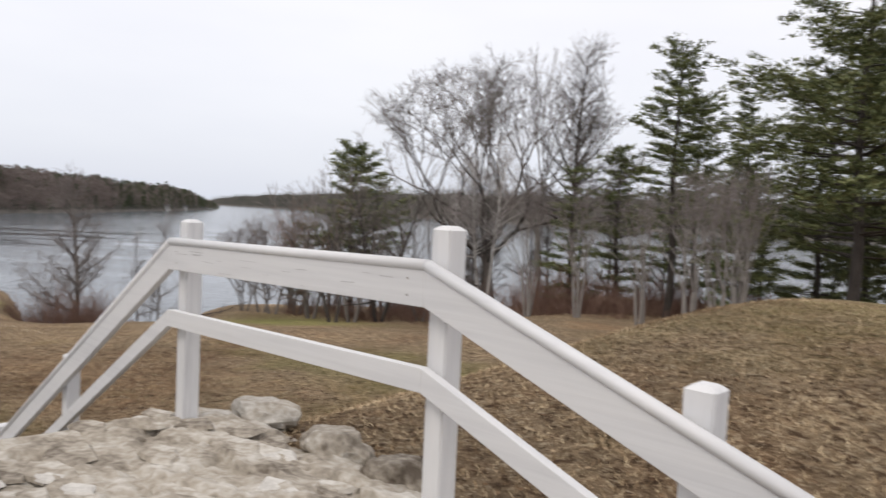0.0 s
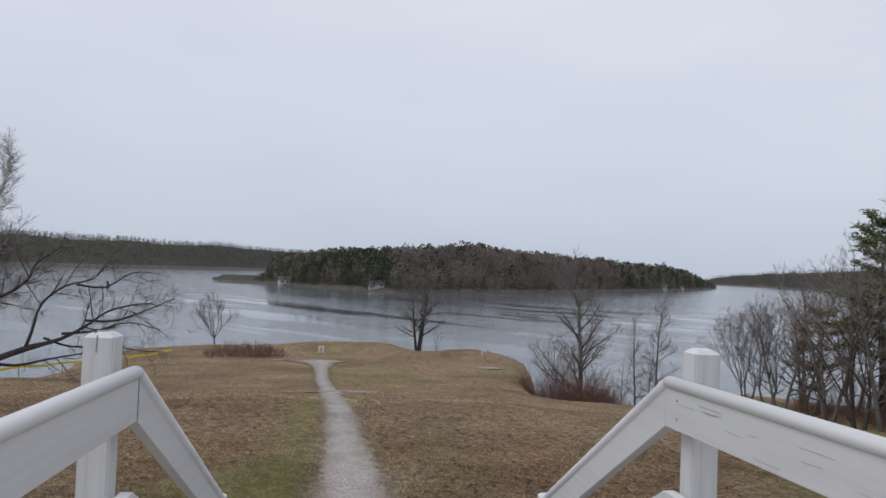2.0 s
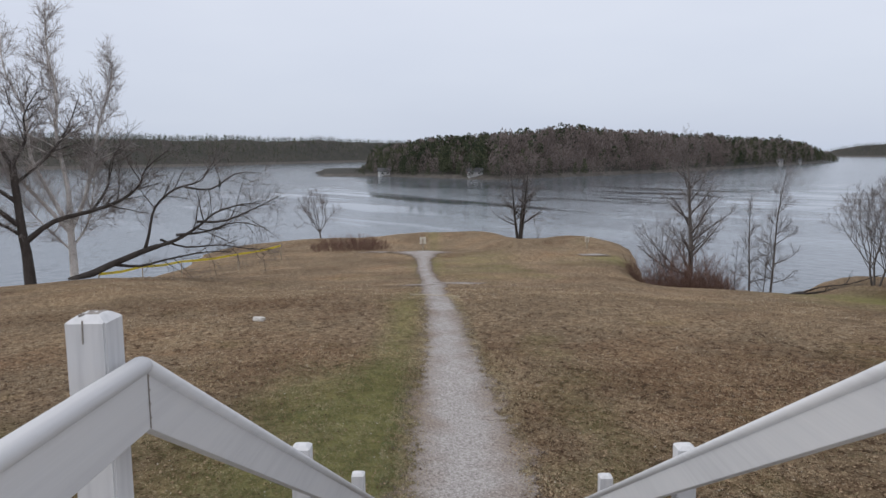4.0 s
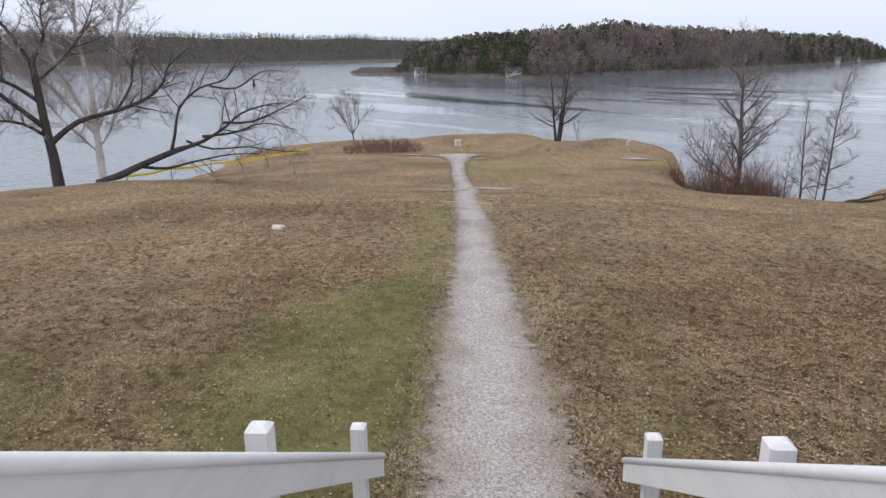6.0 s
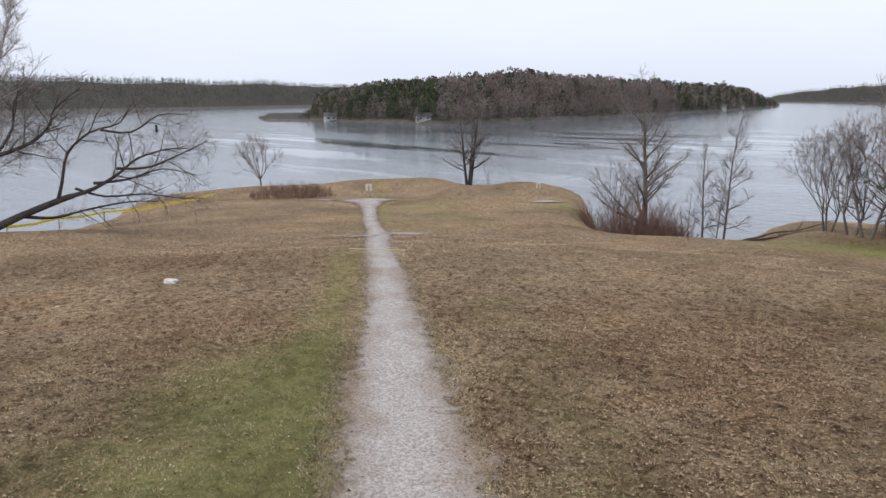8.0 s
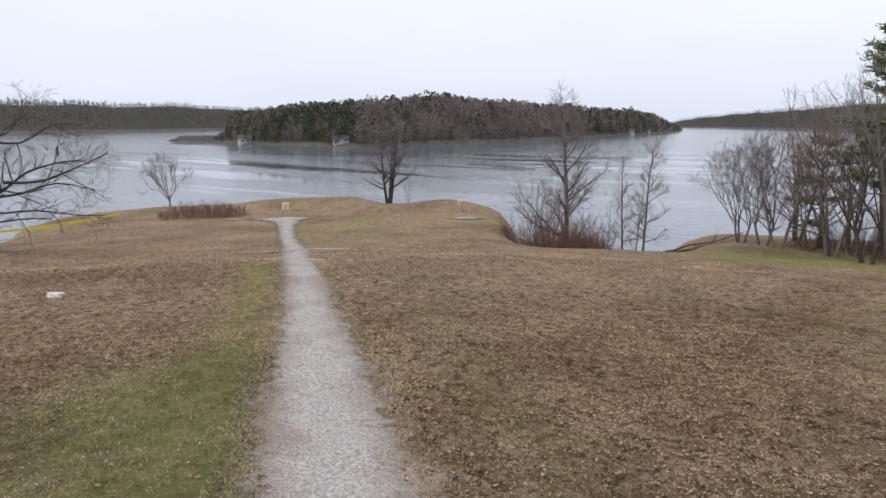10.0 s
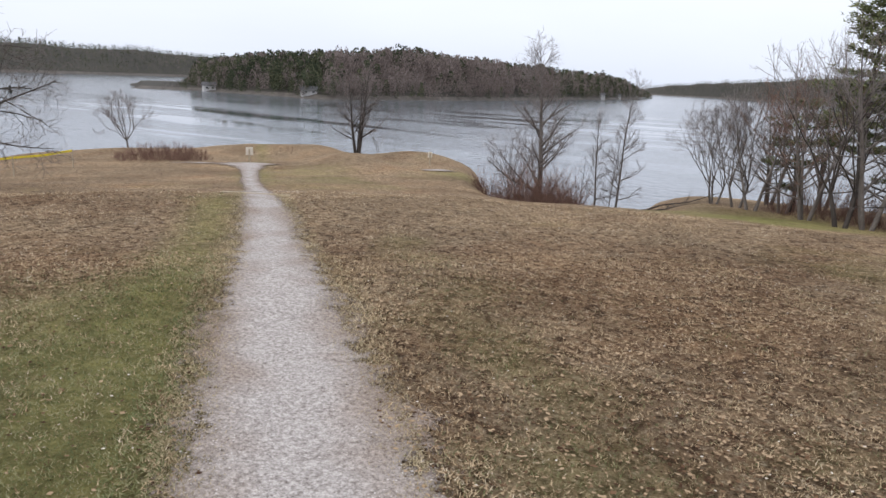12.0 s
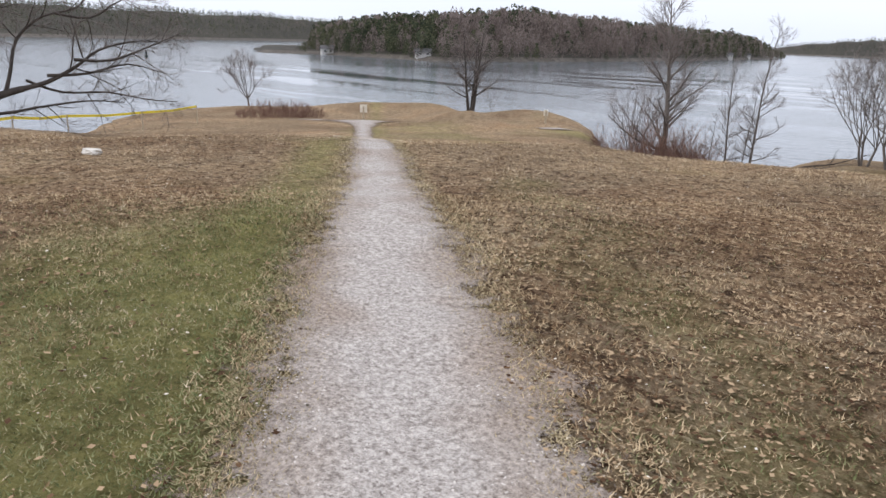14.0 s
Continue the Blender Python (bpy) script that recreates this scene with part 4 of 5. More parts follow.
def limb_tree_parts(seed, towards, limbs, twig_r, density, spec, spread=0.5):
    """A tree grown on given main limbs; each: girth at its foot and tip, level, then (right, up) places as seen from the lawn."""
    rs = random.Random(seed)
    ahead = Vector((towards[0], towards[1], 0)).normalized()
    right = Vector((ahead.y, -ahead.x, 0))
    found = []
    for r0, r1, level, rows in limbs:
        drift, way = 0.0, rs.uniform(-spread, spread)
        pts = []
        for i, (a, h) in enumerate(rows):
            if i:
                drift += way + rs.uniform(-0.15, 0.15)
            pts.append(right * a + ahead * (drift if level else 0) + UP * h)
        # rounded between the given places
        fine = []
        for i in range(len(pts) - 1):
            p0, p1, p2, p3 = pts[max(0, i - 1)], pts[i], pts[i + 1], pts[min(len(pts) - 1, i + 2)]
            for t in (0.0, 0.34, 0.67):
                fine.append(0.5 * ((2 * p1) + (p2 - p0) * t + (2 * p0 - 5 * p1 + 4 * p2 - p3) * t * t + (3 * p1 - p0 - 3 * p2 + p3) * t ** 3))
        fine.append(pts[-1])
        n = len(fine) - 1
        rad = [r0 + (r1 - r0) * (i / n) ** 0.8 for i in range(n + 1)]
        found.append((level, 0, fine, rad))
        if level:
            leader_crown(rs, found, fine, rad, max(3, int(2.2 * density * len(rows))), 0.3, 1.5 * spec[0][1] / 0.6, 0.5, spec[0][2])
    add_twigs(rs, found, twig_r, density, spec)
    return skin(found)


def add_tree_parts(t, trunk, limb, twig, bark, limbs, twigs):
    """A trunk, and a crown of limbs and twigs."""
    part("trunk", mesh("trunk", np.array(trunk[0]), np.array(trunk[1]), bark, True), bark, t)
    lv, lf, tv, tf = np.array(limb[0]), np.array(limb[1]), np.array(twig[0]), np.array(twig[1])
    me = mesh("crown", np.concatenate([lv, tv]), np.concatenate([lf, tf + len(lv)]), limbs, True)
    me.materials.append(twigs)
    me.polygons.foreach_set("material_index", np.concatenate([np.zeros(len(lf), np.int32), np.ones(len(tf), np.int32)]))
    part("crown", me, limbs, t, "leafless limbs and fine twigs")


def bare_tree(x, y, seed, tall, girth, habit, label, category="tree", group="", bark=GREYBARK, limb_bark=None, twigs=TWIG, z=None, **more):
    gz = float(height(x, y)) if z is None else z
    t = thing("bare_tree" if bark is not BIRCH else "birch_tree", x, y, gz, label, category, group)
    add_tree_parts(t, *tree_parts(seed, tall, girth, habit, **more), bark, limb_bark or bark, twigs)
    return t


def limb_tree(name, x, y, seed, limbs, label, category, bark, twigs, twig_r, density, spec, lift=0.0, limb_bark=None, spread=0.5):
    t = thing(name, x, y, float(height(x, y)) + lift, label, category)
    trunk, limb, twig = limb_tree_parts(seed, (x + 0.7, y - 2.7), limbs, twig_r, density, spec, spread)
    for vs, fs in (trunk, limb, twig):
        arr = np.array(vs)
        # what would lie under the turf rests on it
        gx = height(arr[:, 0] + x, arr[:, 1] + y) - (float(height(x, y)) + lift)
        if name == "fallen_tree":
            arr[:, 2] = np.maximum(arr[:, 2], np.maximum(gx, WATER - 3 - float(height(x, y))) + 0.02)
        vs[:] = [tuple(c) for c in arr]
    add_tree_parts(t, trunk, limb, twig, bark, limb_bark or bark, twigs)
    return t


def pine_tree(x, y, seed, tall, girth, label, start=0.25, wide=0.24, airy=1.0):
    """A white pine: whorls of level branches that carry flat plates of needles."""
    rs = random.Random(seed)
    t = thing("pine_tree", x, y, float(height(x, y)), label, "tree", "pines at the wood's edge")
    tv, tf, lv, lf = [], [], [], []
    pts = [Vector((0.1 * math.sin(i), 0.1 * math.cos(i * 1.7), tall * i / 8 - 0.2)) for i in range(9)]
    tube_into(tv, tf, pts, [girth * (1 - 0.92 * i / 8) for i in range(9)], 8)
    centres, headings = [], []
    zz = tall * start
    while zz < tall * 0.985:
        f = (zz / tall - start) / (1 - start)
        whorl = tall * wide * (0.25 + 0.95 * (1 - f) ** 0.75) * (0.6 + 0.4 * min(1, f * 5)) * rs.uniform(0.6, 1.2)
        turn = rs.uniform(0, 6.2832)
        arms = rs.randint(4, 6)
        for b in range(arms):
            if rs.random() < 0.14:
                continue
            a = turn + 6.2832 * b / arms + rs.gauss(0, 0.25)
            ln = whorl * rs.uniform(0.55, 1.15)
            rise = rs.uniform(-0.12, 0.12) + 0.55 * f * f
            flat = Vector((math.cos(a), math.sin(a), 0))
            p0 = Vector((0, 0, zz + rs.uniform(-0.12, 0.12)))
            bp = [p0 + flat * (ln * g) + UP * (ln * (rise * g + 0.14 * g * g)) for g in (0, 0.35, 0.7, 1.0)]
            tube_into(lv, lf, bp, [0.02 + 0.012 * ln * (1 - f), 0.016 + 0.006 * ln * (1 - f), 0.012, 0.006], 3)
            across = Vector((-flat.y, flat.x, 0))
            for c in range(max(5, int(ln * 9 / airy))):
                g = rs.uniform(0.28, 1.04)
                centres.append(bp[0].lerp(bp[3], g) + across * rs.gauss(0, 0.17 * ln * (0.45 + 0.6 * g)) + UP * (rs.gauss(0.03, 0.045) - 0.05 * ln * (1 - g) * g))
                headings.append(flat + across * rs.gauss(0, 0.8))
        zz += rs.uniform(0.42, 0.72) * airy * (1.15 - 0.4 * f)
    # tufts of needles, fanned outwards and up
    r = np.random.RandomState(seed)
    c, hd = np.array([tuple(v) for v in centres]), np.array([tuple(v) for v in headings])
    k, per = len(c), 12
    d = hd[:, None] * 0.9 + r.normal(0, 0.75, (k, per, 3)) * np.array([1, 1, 0.55]) + np.array([0, 0, 0.35])
    d = d / np.linalg.norm(d, axis=-1, keepdims=True) * r.uniform(0.13, 0.30, (k, per, 1))
    w = np.cross(d, r.normal(0, 1, (k, per, 3)))
    w = w / np.linalg.norm(w, axis=-1, keepdims=True) * r.uniform(0.022, 0.05, (k, per, 1))
    o = c[:, None] + r.normal(0, 1, (k, per, 3)) * np.array([0.12, 0.12, 0.045])
    cv = np.stack([o - w, o + w, o + d], 2).reshape(-1, 3)
    part("trunk", mesh("trunk", np.array(tv), np.array(tf), DARKBARK, True), DARKBARK, t)
    quads = np.array(lf)
    tris = np.concatenate([quads[:, [0, 1, 2]], quads[:, [0, 2, 3]]])
    me = mesh("crown", np.concatenate([np.array(lv), cv]), np.concatenate([tris, np.arange(len(cv)).reshape(-1, 3) + len(lv)]), DARKBARK)
    me.materials.append(NEEDLE)
    me.polygons.foreach_set("material_index", np.concatenate([np.zeros(len(tris), np.int32), np.ones(len(cv) // 3, np.int32)]))
    part("crown", me, NEEDLE, t, "level branches with plates of green needles")
    return t


def shrub(x, y, seed, tall, spread, stems, label, material=REDTWIG, z=None):
    rs = random.Random(seed)
    vs, fs = [], []
    for i in range(stems):
        a, rr = rs.uniform(0, 6.2832), spread * math.sqrt(rs.random())
        px, py = rr * math.cos(a), rr * math.sin(a)
        g = (float(height(x + px, y + py)) if z is None else z) - (float(height(x, y)) if z is None else z)
        h = tall * (0.3 + 0.8 * rs.random() ** 1.5) * (1 - 0.65 * (rr / spread) ** 2)
        d = Vector((rs.gauss(0, 0.32) + 0.2 * math.cos(a), rs.gauss(0, 0.32) + 0.2 * math.sin(a), 1)).normalized()
        p = Vector((px, py, g - 0.05))
        m1 = p + d * h * 0.5
        p2 = m1 + (d + Vector((rs.gauss(0, 0.2), rs.gauss(0, 0.2), 0))).normalized() * h * 0.5
        tube_into(vs, fs, [p, m1, p2], [0.012, 0.008, 0.004], 3)
        for k in range(4):
            s = p.lerp(p2, rs.uniform(0.35, 0.9))
            e = s + (d + Vector((rs.gauss(0, 0.5), rs.gauss(0, 0.5), rs.gauss(0, 0.2)))).normalized() * h * rs.uniform(0.15, 0.35)
            tube_into(vs, fs, [s, e], [0.006, 0.003], 3)
    ob = new("shrub", mesh("shrub", np.array(vs), np.array(fs), material))
    ob.matrix_world = pose(x, y, float(height(x, y)) if z is None else z)
    return tagged(ob, label, "shrub", "leafless shrubs on the bank")


# by the shore on the side of the fallen tree
OAK_LIMBS = (
    (0.23, 0.12, 0, ((0.0, -0.4), (-0.03, 0.5), (-0.06, 1.2), (-0.15, 2.0), (-0.22, 3.2), (-0.3, 4.6))),
    (0.12, 0.02, 1, ((-0.08, 1.6), (0.9, 2.35), (2.3, 2.75), (3.3, 3.15), (3.9, 3.7), (4.1, 4.3), (4.9, 5.0))),
    (0.06, 0.02, 1, ((2.3, 2.75), (2.9, 3.6), (3.1, 4.6), (3.7, 5.4))),
    (0.11, 0.02, 1, ((-0.2, 2.2), (-1.2, 3.2), (-2.3, 4.3), (-3.4, 5.1), (-4.2, 6.2))),
    (0.09, 0.02, 1, ((-0.22, 3.1), (-1.3, 3.9), (-2.7, 4.1), (-3.9, 4.6))),
    (0.08, 0.02, 1, ((-0.1, 1.8), (-0.9, 2.35), (-2.0, 2.5), (-3.0, 2.3))),
    (0.085, 0.015, 1, ((-0.28, 4.4), (-0.8, 5.4), (-1.4, 6.4), (-1.7, 7.4))),
    (0.08, 0.015, 1, ((-0.3, 4.5), (0.2, 5.4), (0.2, 6.3), (0.7, 7.2))),
    (0.07, 0.02, 1, ((-0.25, 3.8), (0.8, 4.7), (1.6, 5.8), (2.1, 7.0))),
)
BIRCH_LIMBS = (
    (0.17, 0.12, 0, ((0.0, -0.4), (0.02, 0.8), (0.0, 1.6), (0.0, 2.3))),
    (0.10, 0.02, 1, ((0.0, 1.9), (-0.9, 3.145), (-2.0, 4.59), (-2.9, 5.95), (-3.3, 7.48))),
    (0.105, 0.02, 1, ((0.0, 2.1), (-0.6, 3.4), (-1.2, 4.93), (-1.3, 6.63), (-1.9, 8.33), (-1.9, 9.69))),
    (0.115, 0.02, 1, ((0.0, 2.2), (0.0, 3.74), (-0.25, 5.61), (-0.15, 7.31), (-0.35, 8.84), (-0.3, 10.12))),
    (0.10, 0.02, 1, ((0.0, 2), (0.6, 3.315), (1.0, 4.845), (1.3, 6.29), (1.8, 7.65), (1.9, 8.67))),
    (0.05, 0.012, 1, ((0.0, 1.2), (-0.7, 2.04), (-1.6, 3.315), (-2.1, 4.76))),
    (0.05, 0.012, 1, ((0.05, 1.4), (0.6, 2.21), (0.9, 3.57), (1.0, 4.59))),
)
limb_tree("bare_tree", -31.2, 7.75, 31, OAK_LIMBS, "dark-barked leafless oak with a long low limb", "tree", DARKBARK, GREYTWIG, 0.0075, 1.0, ((5.5, 0.85, 0.04, 0.85), (6.5, 0.5, 0.03, 0.8)))
limb_tree("birch_tree", -31.7, 9.35, 32, BIRCH_LIMBS, "white-barked birch with several stems, leafless", "tree", BIRCH, PALETWIG, 0.0065, 1.25, ((8.0, 0.8, 0.06, 0.65), (7.0, 0.45, -0.02, 0.7)), spread=0.3)
# out on the point
bare_tree(-51.0, 31.6, 34, 4.1, 0.075, "oak", "small leafless tree with a fan of branches", twig_r=0.007, bare=0.06, density=1.5, reach=1.5, limbs=9, depth=3)
bare_tree(-40.9, 43.9, 35, 6.6, 0.13, "birch", "dark twin-stemmed leafless tree on the point", bark=DARKBARK, limb_bark=DARKBARK, fork=3, twig_r=0.006, bare=0.2, density=0.62, reach=1.6)
bare_tree(-40.0, 44.6, 38, 2.6, 0.04, "oak", "low leafless sapling leaning on the bank", twig_r=0.007, bare=0.1, density=0.8, reach=1.6, lean=(0.9, 0.5), limbs=4, depth=2)
bare_tree(-20.1, 34.6, 36, 8.9, 0.17, "birch", "tall grey leafless tree rising out of red-brown shrubs", twig_r=0.006, bare=0.16, density=1.05, reach=1.3)
bare_tree(-20.9, 34.2, 37, 4.6, 0.07, "oak", "low spreading leafless tree among shrubs", twig_r=0.0065, bare=0.15, fork=2, density=0.8, reach=1.3, limbs=4, depth=3)
for i, (x, y, h) in enumerate(((-17.6, 38.0, 7.7), (-18.9, 38.4, 6.2), (-17.9, 37.8, 5.0), (-19.3, 37.6, 3.6))):
    bare_tree(x, y, 40 + i, h, 0.07 if i < 2 else 0.035, "birch", "slender leafless sapling by the water", group="saplings by the water", bark=GREYBARK, twig_r=0.006, density=1.1, bare=0.2, reach=0.62)
shrub(-19.9, 34.0, 51, 3.1, 1.9, 620, "dense red-brown leafless shrubs round a tree")
shrub(-18.7, 33.8, 52, 2.4, 1.4, 460, "dense red-brown leafless shrubs round a tree")
shrub(-22.0, 35.2, 53, 2.6, 1.7, 380, "dense red-brown leafless shrubs round a tree")
shrub(-43.4, 29.6, 54, 1.2, 2.9, 800, "low dark red shrubs on the end bank")
# wood's edge beyond the green patch
for i, (x, y, h, g, habit) in enumerate(((-12.3, 39.4, 5.8, 0.07, "oak"), (-13.6, 40.2, 5.2, 0.06, "oak"), (-11.4, 38.4, 6.0, 0.08, "birch"), (-9.0, 37.2, 7.5, 0.09, "birch"), (-7.4, 35.4, 8.0, 0.10, "oak"), (-6.6, 35.9, 8.6, 0.10, "birch"), (-10.2, 39.0, 6.0, 0.08, "oak"), (-5.4, 36.8, 9.0, 0.11, "birch"), (-3.4, 38.0, 8.0, 0.1, "oak"), (-12.0, 44.0, 6.6, 0.09, "birch"), (-6.0, 43.0, 7.5, 0.1, "birch"), (-9.6, 44.5, 7.0, 0.1, "oak"))):
    bare_tree(x, y, 60 + i, h, g, habit, "leafless grey-brown tree at the wood's edge", group="bare trees at the wood's edge", twig_r=0.0055, fork=3 if i % 2 else 2, bark=DARKBARK if i in (4, 7) else GREYBARK, twigs=REDTWIG if i % 3 == 0 and i > 2 else TWIG, bare=0.16, reach=1.25, density=1.15 if i in (0, 1, 2) else 0.55, limbs=5, depth=3, splay=0.24)
pine_tree(-7.9, 41.6, 71, 9.5, 0.2, "round-topped dark green pine among bare trees", 0.3, 0.27, 0.8)
pine_tree(-6.2, 39.6, 79, 7.4, 0.15, "dark pine among bare trees", 0.25, 0.34, 1.5)
pine_tree(-10.2, 40.4, 72, 5.2, 0.12, "small dark pine under the bare trees", 0.2, 0.34, 1.5)
for i, (x, y) in enumerate(((-9.0, 40.0), (-5.5, 38.5), (-3.0, 41.0))):
    shrub(x, y, 160 + i, 2.2, 2.2, 300, "brown leafless thicket at the wood's edge")
# the wood beside the earth bank
bare_tree(0.2, 46.0, 80, 16.8, 0.36, "oak", "large spreading leafless oak in the wood", bark=GREYBARK, limb_bark=DARKBARK, twigs=GREYTWIG, twig_r=0.0085, bare=0.28, density=0.8, reach=1.75, limbs=8, depth=5)
bare_tree(5.4, 48.4, 81, 17.8, 0.24, "birch", "tall leafless tree in the wood", bark=DARKBARK, twigs=GREYTWIG, twig_r=0.008, bare=0.3, density=0.8, reach=1.0)
bare_tree(3.2, 47.6, 84, 16.6, 0.22, "oak", "tall leafless tree in the wood", twig_r=0.008, bare=0.35, density=0.5, reach=1.0, depth=4)
bare_tree(-0.2, 42.6, 82, 11.0, 0.11, "birch", "pale-stemmed birch with two trunks, leafless", bark=BIRCH, fork=2, twig_r=0.0055, bare=0.4, twigs=PALETWIG)
for i, (x, y, h) in enumerate(((6.1, 22.2, 5.2), (7.3, 23.4, 5.6), (5.4, 25.5, 5.0), (3.8, 30.0, 6.0), (8.8, 26.0, 6.0), (2.0, 34.0, 7.0), (10.5, 31.0, 7.5))):
    bare_tree(x, y, 90 + i, h, 0.06, "oak", "small pale many-stemmed leafless tree", group="small trees along the wood", bark=PALEBARK, fork=4, twig_r=0.006, bare=0.3, density=0.5, reach=0.9, limbs=3, depth=3)
pine_tree(9.6, 39.5, 73, 14.4, 0.24, "tall white pine with layered branches", 0.25, 0.2)
pine_tree(14.3, 42.5, 74, 12.5, 0.25, "tall dark pine in the wood", 0.15, 0.2)
pine_tree(13.9, 29.0, 75, 15.5, 0.26, "tall white pine with layered branches", 0.2, 0.38, 0.95)
for i, (x, y, h) in enumerate(((12.2, 36.5, 9.0), (16.2, 37.5, 12.5), (19.0, 38.5, 14.0), (21.5, 33.0, 15.0), (7.5, 44.0, 9.5), (12.5, 46.0, 13.0), (23.0, 28.0, 13.0))):
    pine_tree(x, y, 150 + i, h, 0.2, "dark pine in the wood", 0.12, 0.24)
pine_tree(17.0, 32.0, 76, 16.0, 0.28, "tall dark pine in the wood", 0.12, 0.2)
pine_tree(4.5, 40.0, 77, 8.0, 0.16, "young pine under the bare trees", 0.1, 0.24)
pine_tree(19.5, 27.5, 78, 14.5, 0.26, "tall dark pine in the wood", 0.15, 0.22)
rsw = random.Random(12)
for i in range(14):
    x, y = rsw.uniform(-4, 22), rsw.uniform(42, 56)
    bare_tree(x, y, 110 + i, rsw.uniform(7, 12), 0.1, "birch", "thin leafless tree deep in the wood", group="thin trees in the wood", bark=DARKBARK, twigs=GREYTWIG, twig_r=0.008, bare=0.1, density=0.85)
for i in range(11):
    shrub(rsw.uniform(-4, 17), rsw.uniform(36, 47), 130 + i, 3.2, 3.0, 320, "tangled brown undergrowth in the wood")


# ---- fallen trees ----
FALLEN_LIMBS = (
    (0.16, 0.10, 0, ((-0.3, -0.05), (0.5, 0.2), (1.2, 0.5), (2.4, 0.95), (2.9, 1.1))),
    (0.09, 0.015, 1, ((2.7, 1.05), (3.6, 1.3), (4.5, 1.8), (5.2, 2.3), (6.3, 2.6), (7.1, 2.6))),
    (0.075, 0.012, 1, ((2.4, 0.95), (2.6, 1.6), (2.9, 2.6), (3.7, 3.3), (4.7, 3.6), (5.2, 4.2), (5.6, 4.7))),
    (0.07, 0.015, 1, ((1.2, 0.5), (2.2, 0.3), (3.3, 0.45), (4.8, 0.6), (6.0, 0.5))),
    (0.06, 0.012, 1, ((3.6, 1.5), (4.8, 1.55), (6.1, 1.85), (7.4, 1.5))),
    (0.06, 0.012, 1, ((4.4, 2.0), (5.5, 2.0), (6.8, 2.5), (7.7, 2.9))),
    (0.05, 0.012, 1, ((4.0, 3.4), (5.0, 3.3), (6.0, 3.9), (7.0, 3.9))),
    (0.05, 0.012, 1, ((3.0, 1.35), (4.0, 0.95), (5.4, 0.9), (6.8, 0.6), (7.8, 0.5))),
)
SMALL_FALLEN = (
    (0.24, 0.12, 0, ((-0.2, 0.0), (0.1, 0.2), (0.5, 0.3))),
    (0.06, 0.02, 1, ((0.2, 0.22), (1.4, 0.5), (2.8, 0.7), (4.2, 1.0))),
    (0.05, 0.02, 1, ((0.2, 0.15), (1.5, 0.3), (3.0, 0.45), (4.0, 0.5))),
    (0.05, 0.015, 1, ((0.3, 0.3), (1.2, 0.7), (2.4, 0.95), (3.6, 1.5))),
    (0.04, 0.015, 1, ((0.2, 0.1), (1.6, 0.12), (3.2, 0.2))),
)
limb_tree("fallen_tree", -30.2, 9.15, 133, FALLEN_LIMBS, "dark fallen tree lying along the shore, limbs raised", "fallen tree", DARKBARK, GREYTWIG, 0.007, 0.8, ((5.0, 0.85, 0.05, 0.8), (5.5, 0.5, 0.03, 0.8)), 0.0, spread=0.4)
limb_tree("fallen_tree", -17.0, 39.3, 38, SMALL_FALLEN, "small uprooted tree lying over the bank", "fallen tree", DARKBARK, GREYTWIG, 0.006, 0.7, ((2.0, 0.5, 0.04, 0.6), (2.0, 0.3, 0.03, 0.7)), 0.1, spread=0.2)


# ---- signs, tape, loose stone, buoy, houses ----
def sign(u, v, wide, high, label):
    x, y = at(u, v)
    z = float(height_uv(u, v))
    s = thing("sign", x, y, z, label, "sign", "interpretive signs on the point", YAW - 90 + 180)
    part("post", beam((0, 0, -0.2), (0, 0, 0.75), 0.09, 0.09, 0.006, up=(0, 1, 0)), SIGNPOST, s)
    part("panel", beam((-wide / 2, -0.06, 0.62), (wide / 2, -0.06, 0.62), 0.03, high, 0.004), SIGNFACE, s, "pale square notice panel")


sign(46.6, -1.58, 0.42, 0.46, "small pale sign on a wooden post beside the path's end")
sign(46.0, 9.4, 0.26, 0.34, "small narrow sign on a wooden post")


def tape():
    pts = [(26.4, -13.8), (29.3, -13.3), (32.3, -12.7), (36.5, -11.2), (40.5, -9.8)]
    t = thing("barrier_tape", *at(*pts[0]), float(height_uv(*pts[0])), "yellow barrier tape strung between short stakes", "tape")
    inv = t.matrix_world.inverted()
    hs = [0.25, 0.6, 0.8, 0.9, 0.9]
    tops = []
    for (u, v), h in zip(pts, hs):
        g = float(height_uv(u, v))
        bm = beam(q(u, v, g - 0.1), q(u, v, g + h), 0.04, 0.04, 0.004, up=(1, 0, 0))
        bm.transform(inv)
        part("stake", bm, SIGNPOST, t)
        tops.append(Vector(q(u, v, g + h - 0.06)))
    for a, b in zip(tops, tops[1:]):
        m1 = a.lerp(b, 0.5) - Vector((0, 0, 0.06))
        for c, d in ((a, m1), (m1, b)):
            bm = beam(c, d, 0.004, 0.10, 0)
            bm.transform(inv)
            part("band", bm, YELLOW, t)


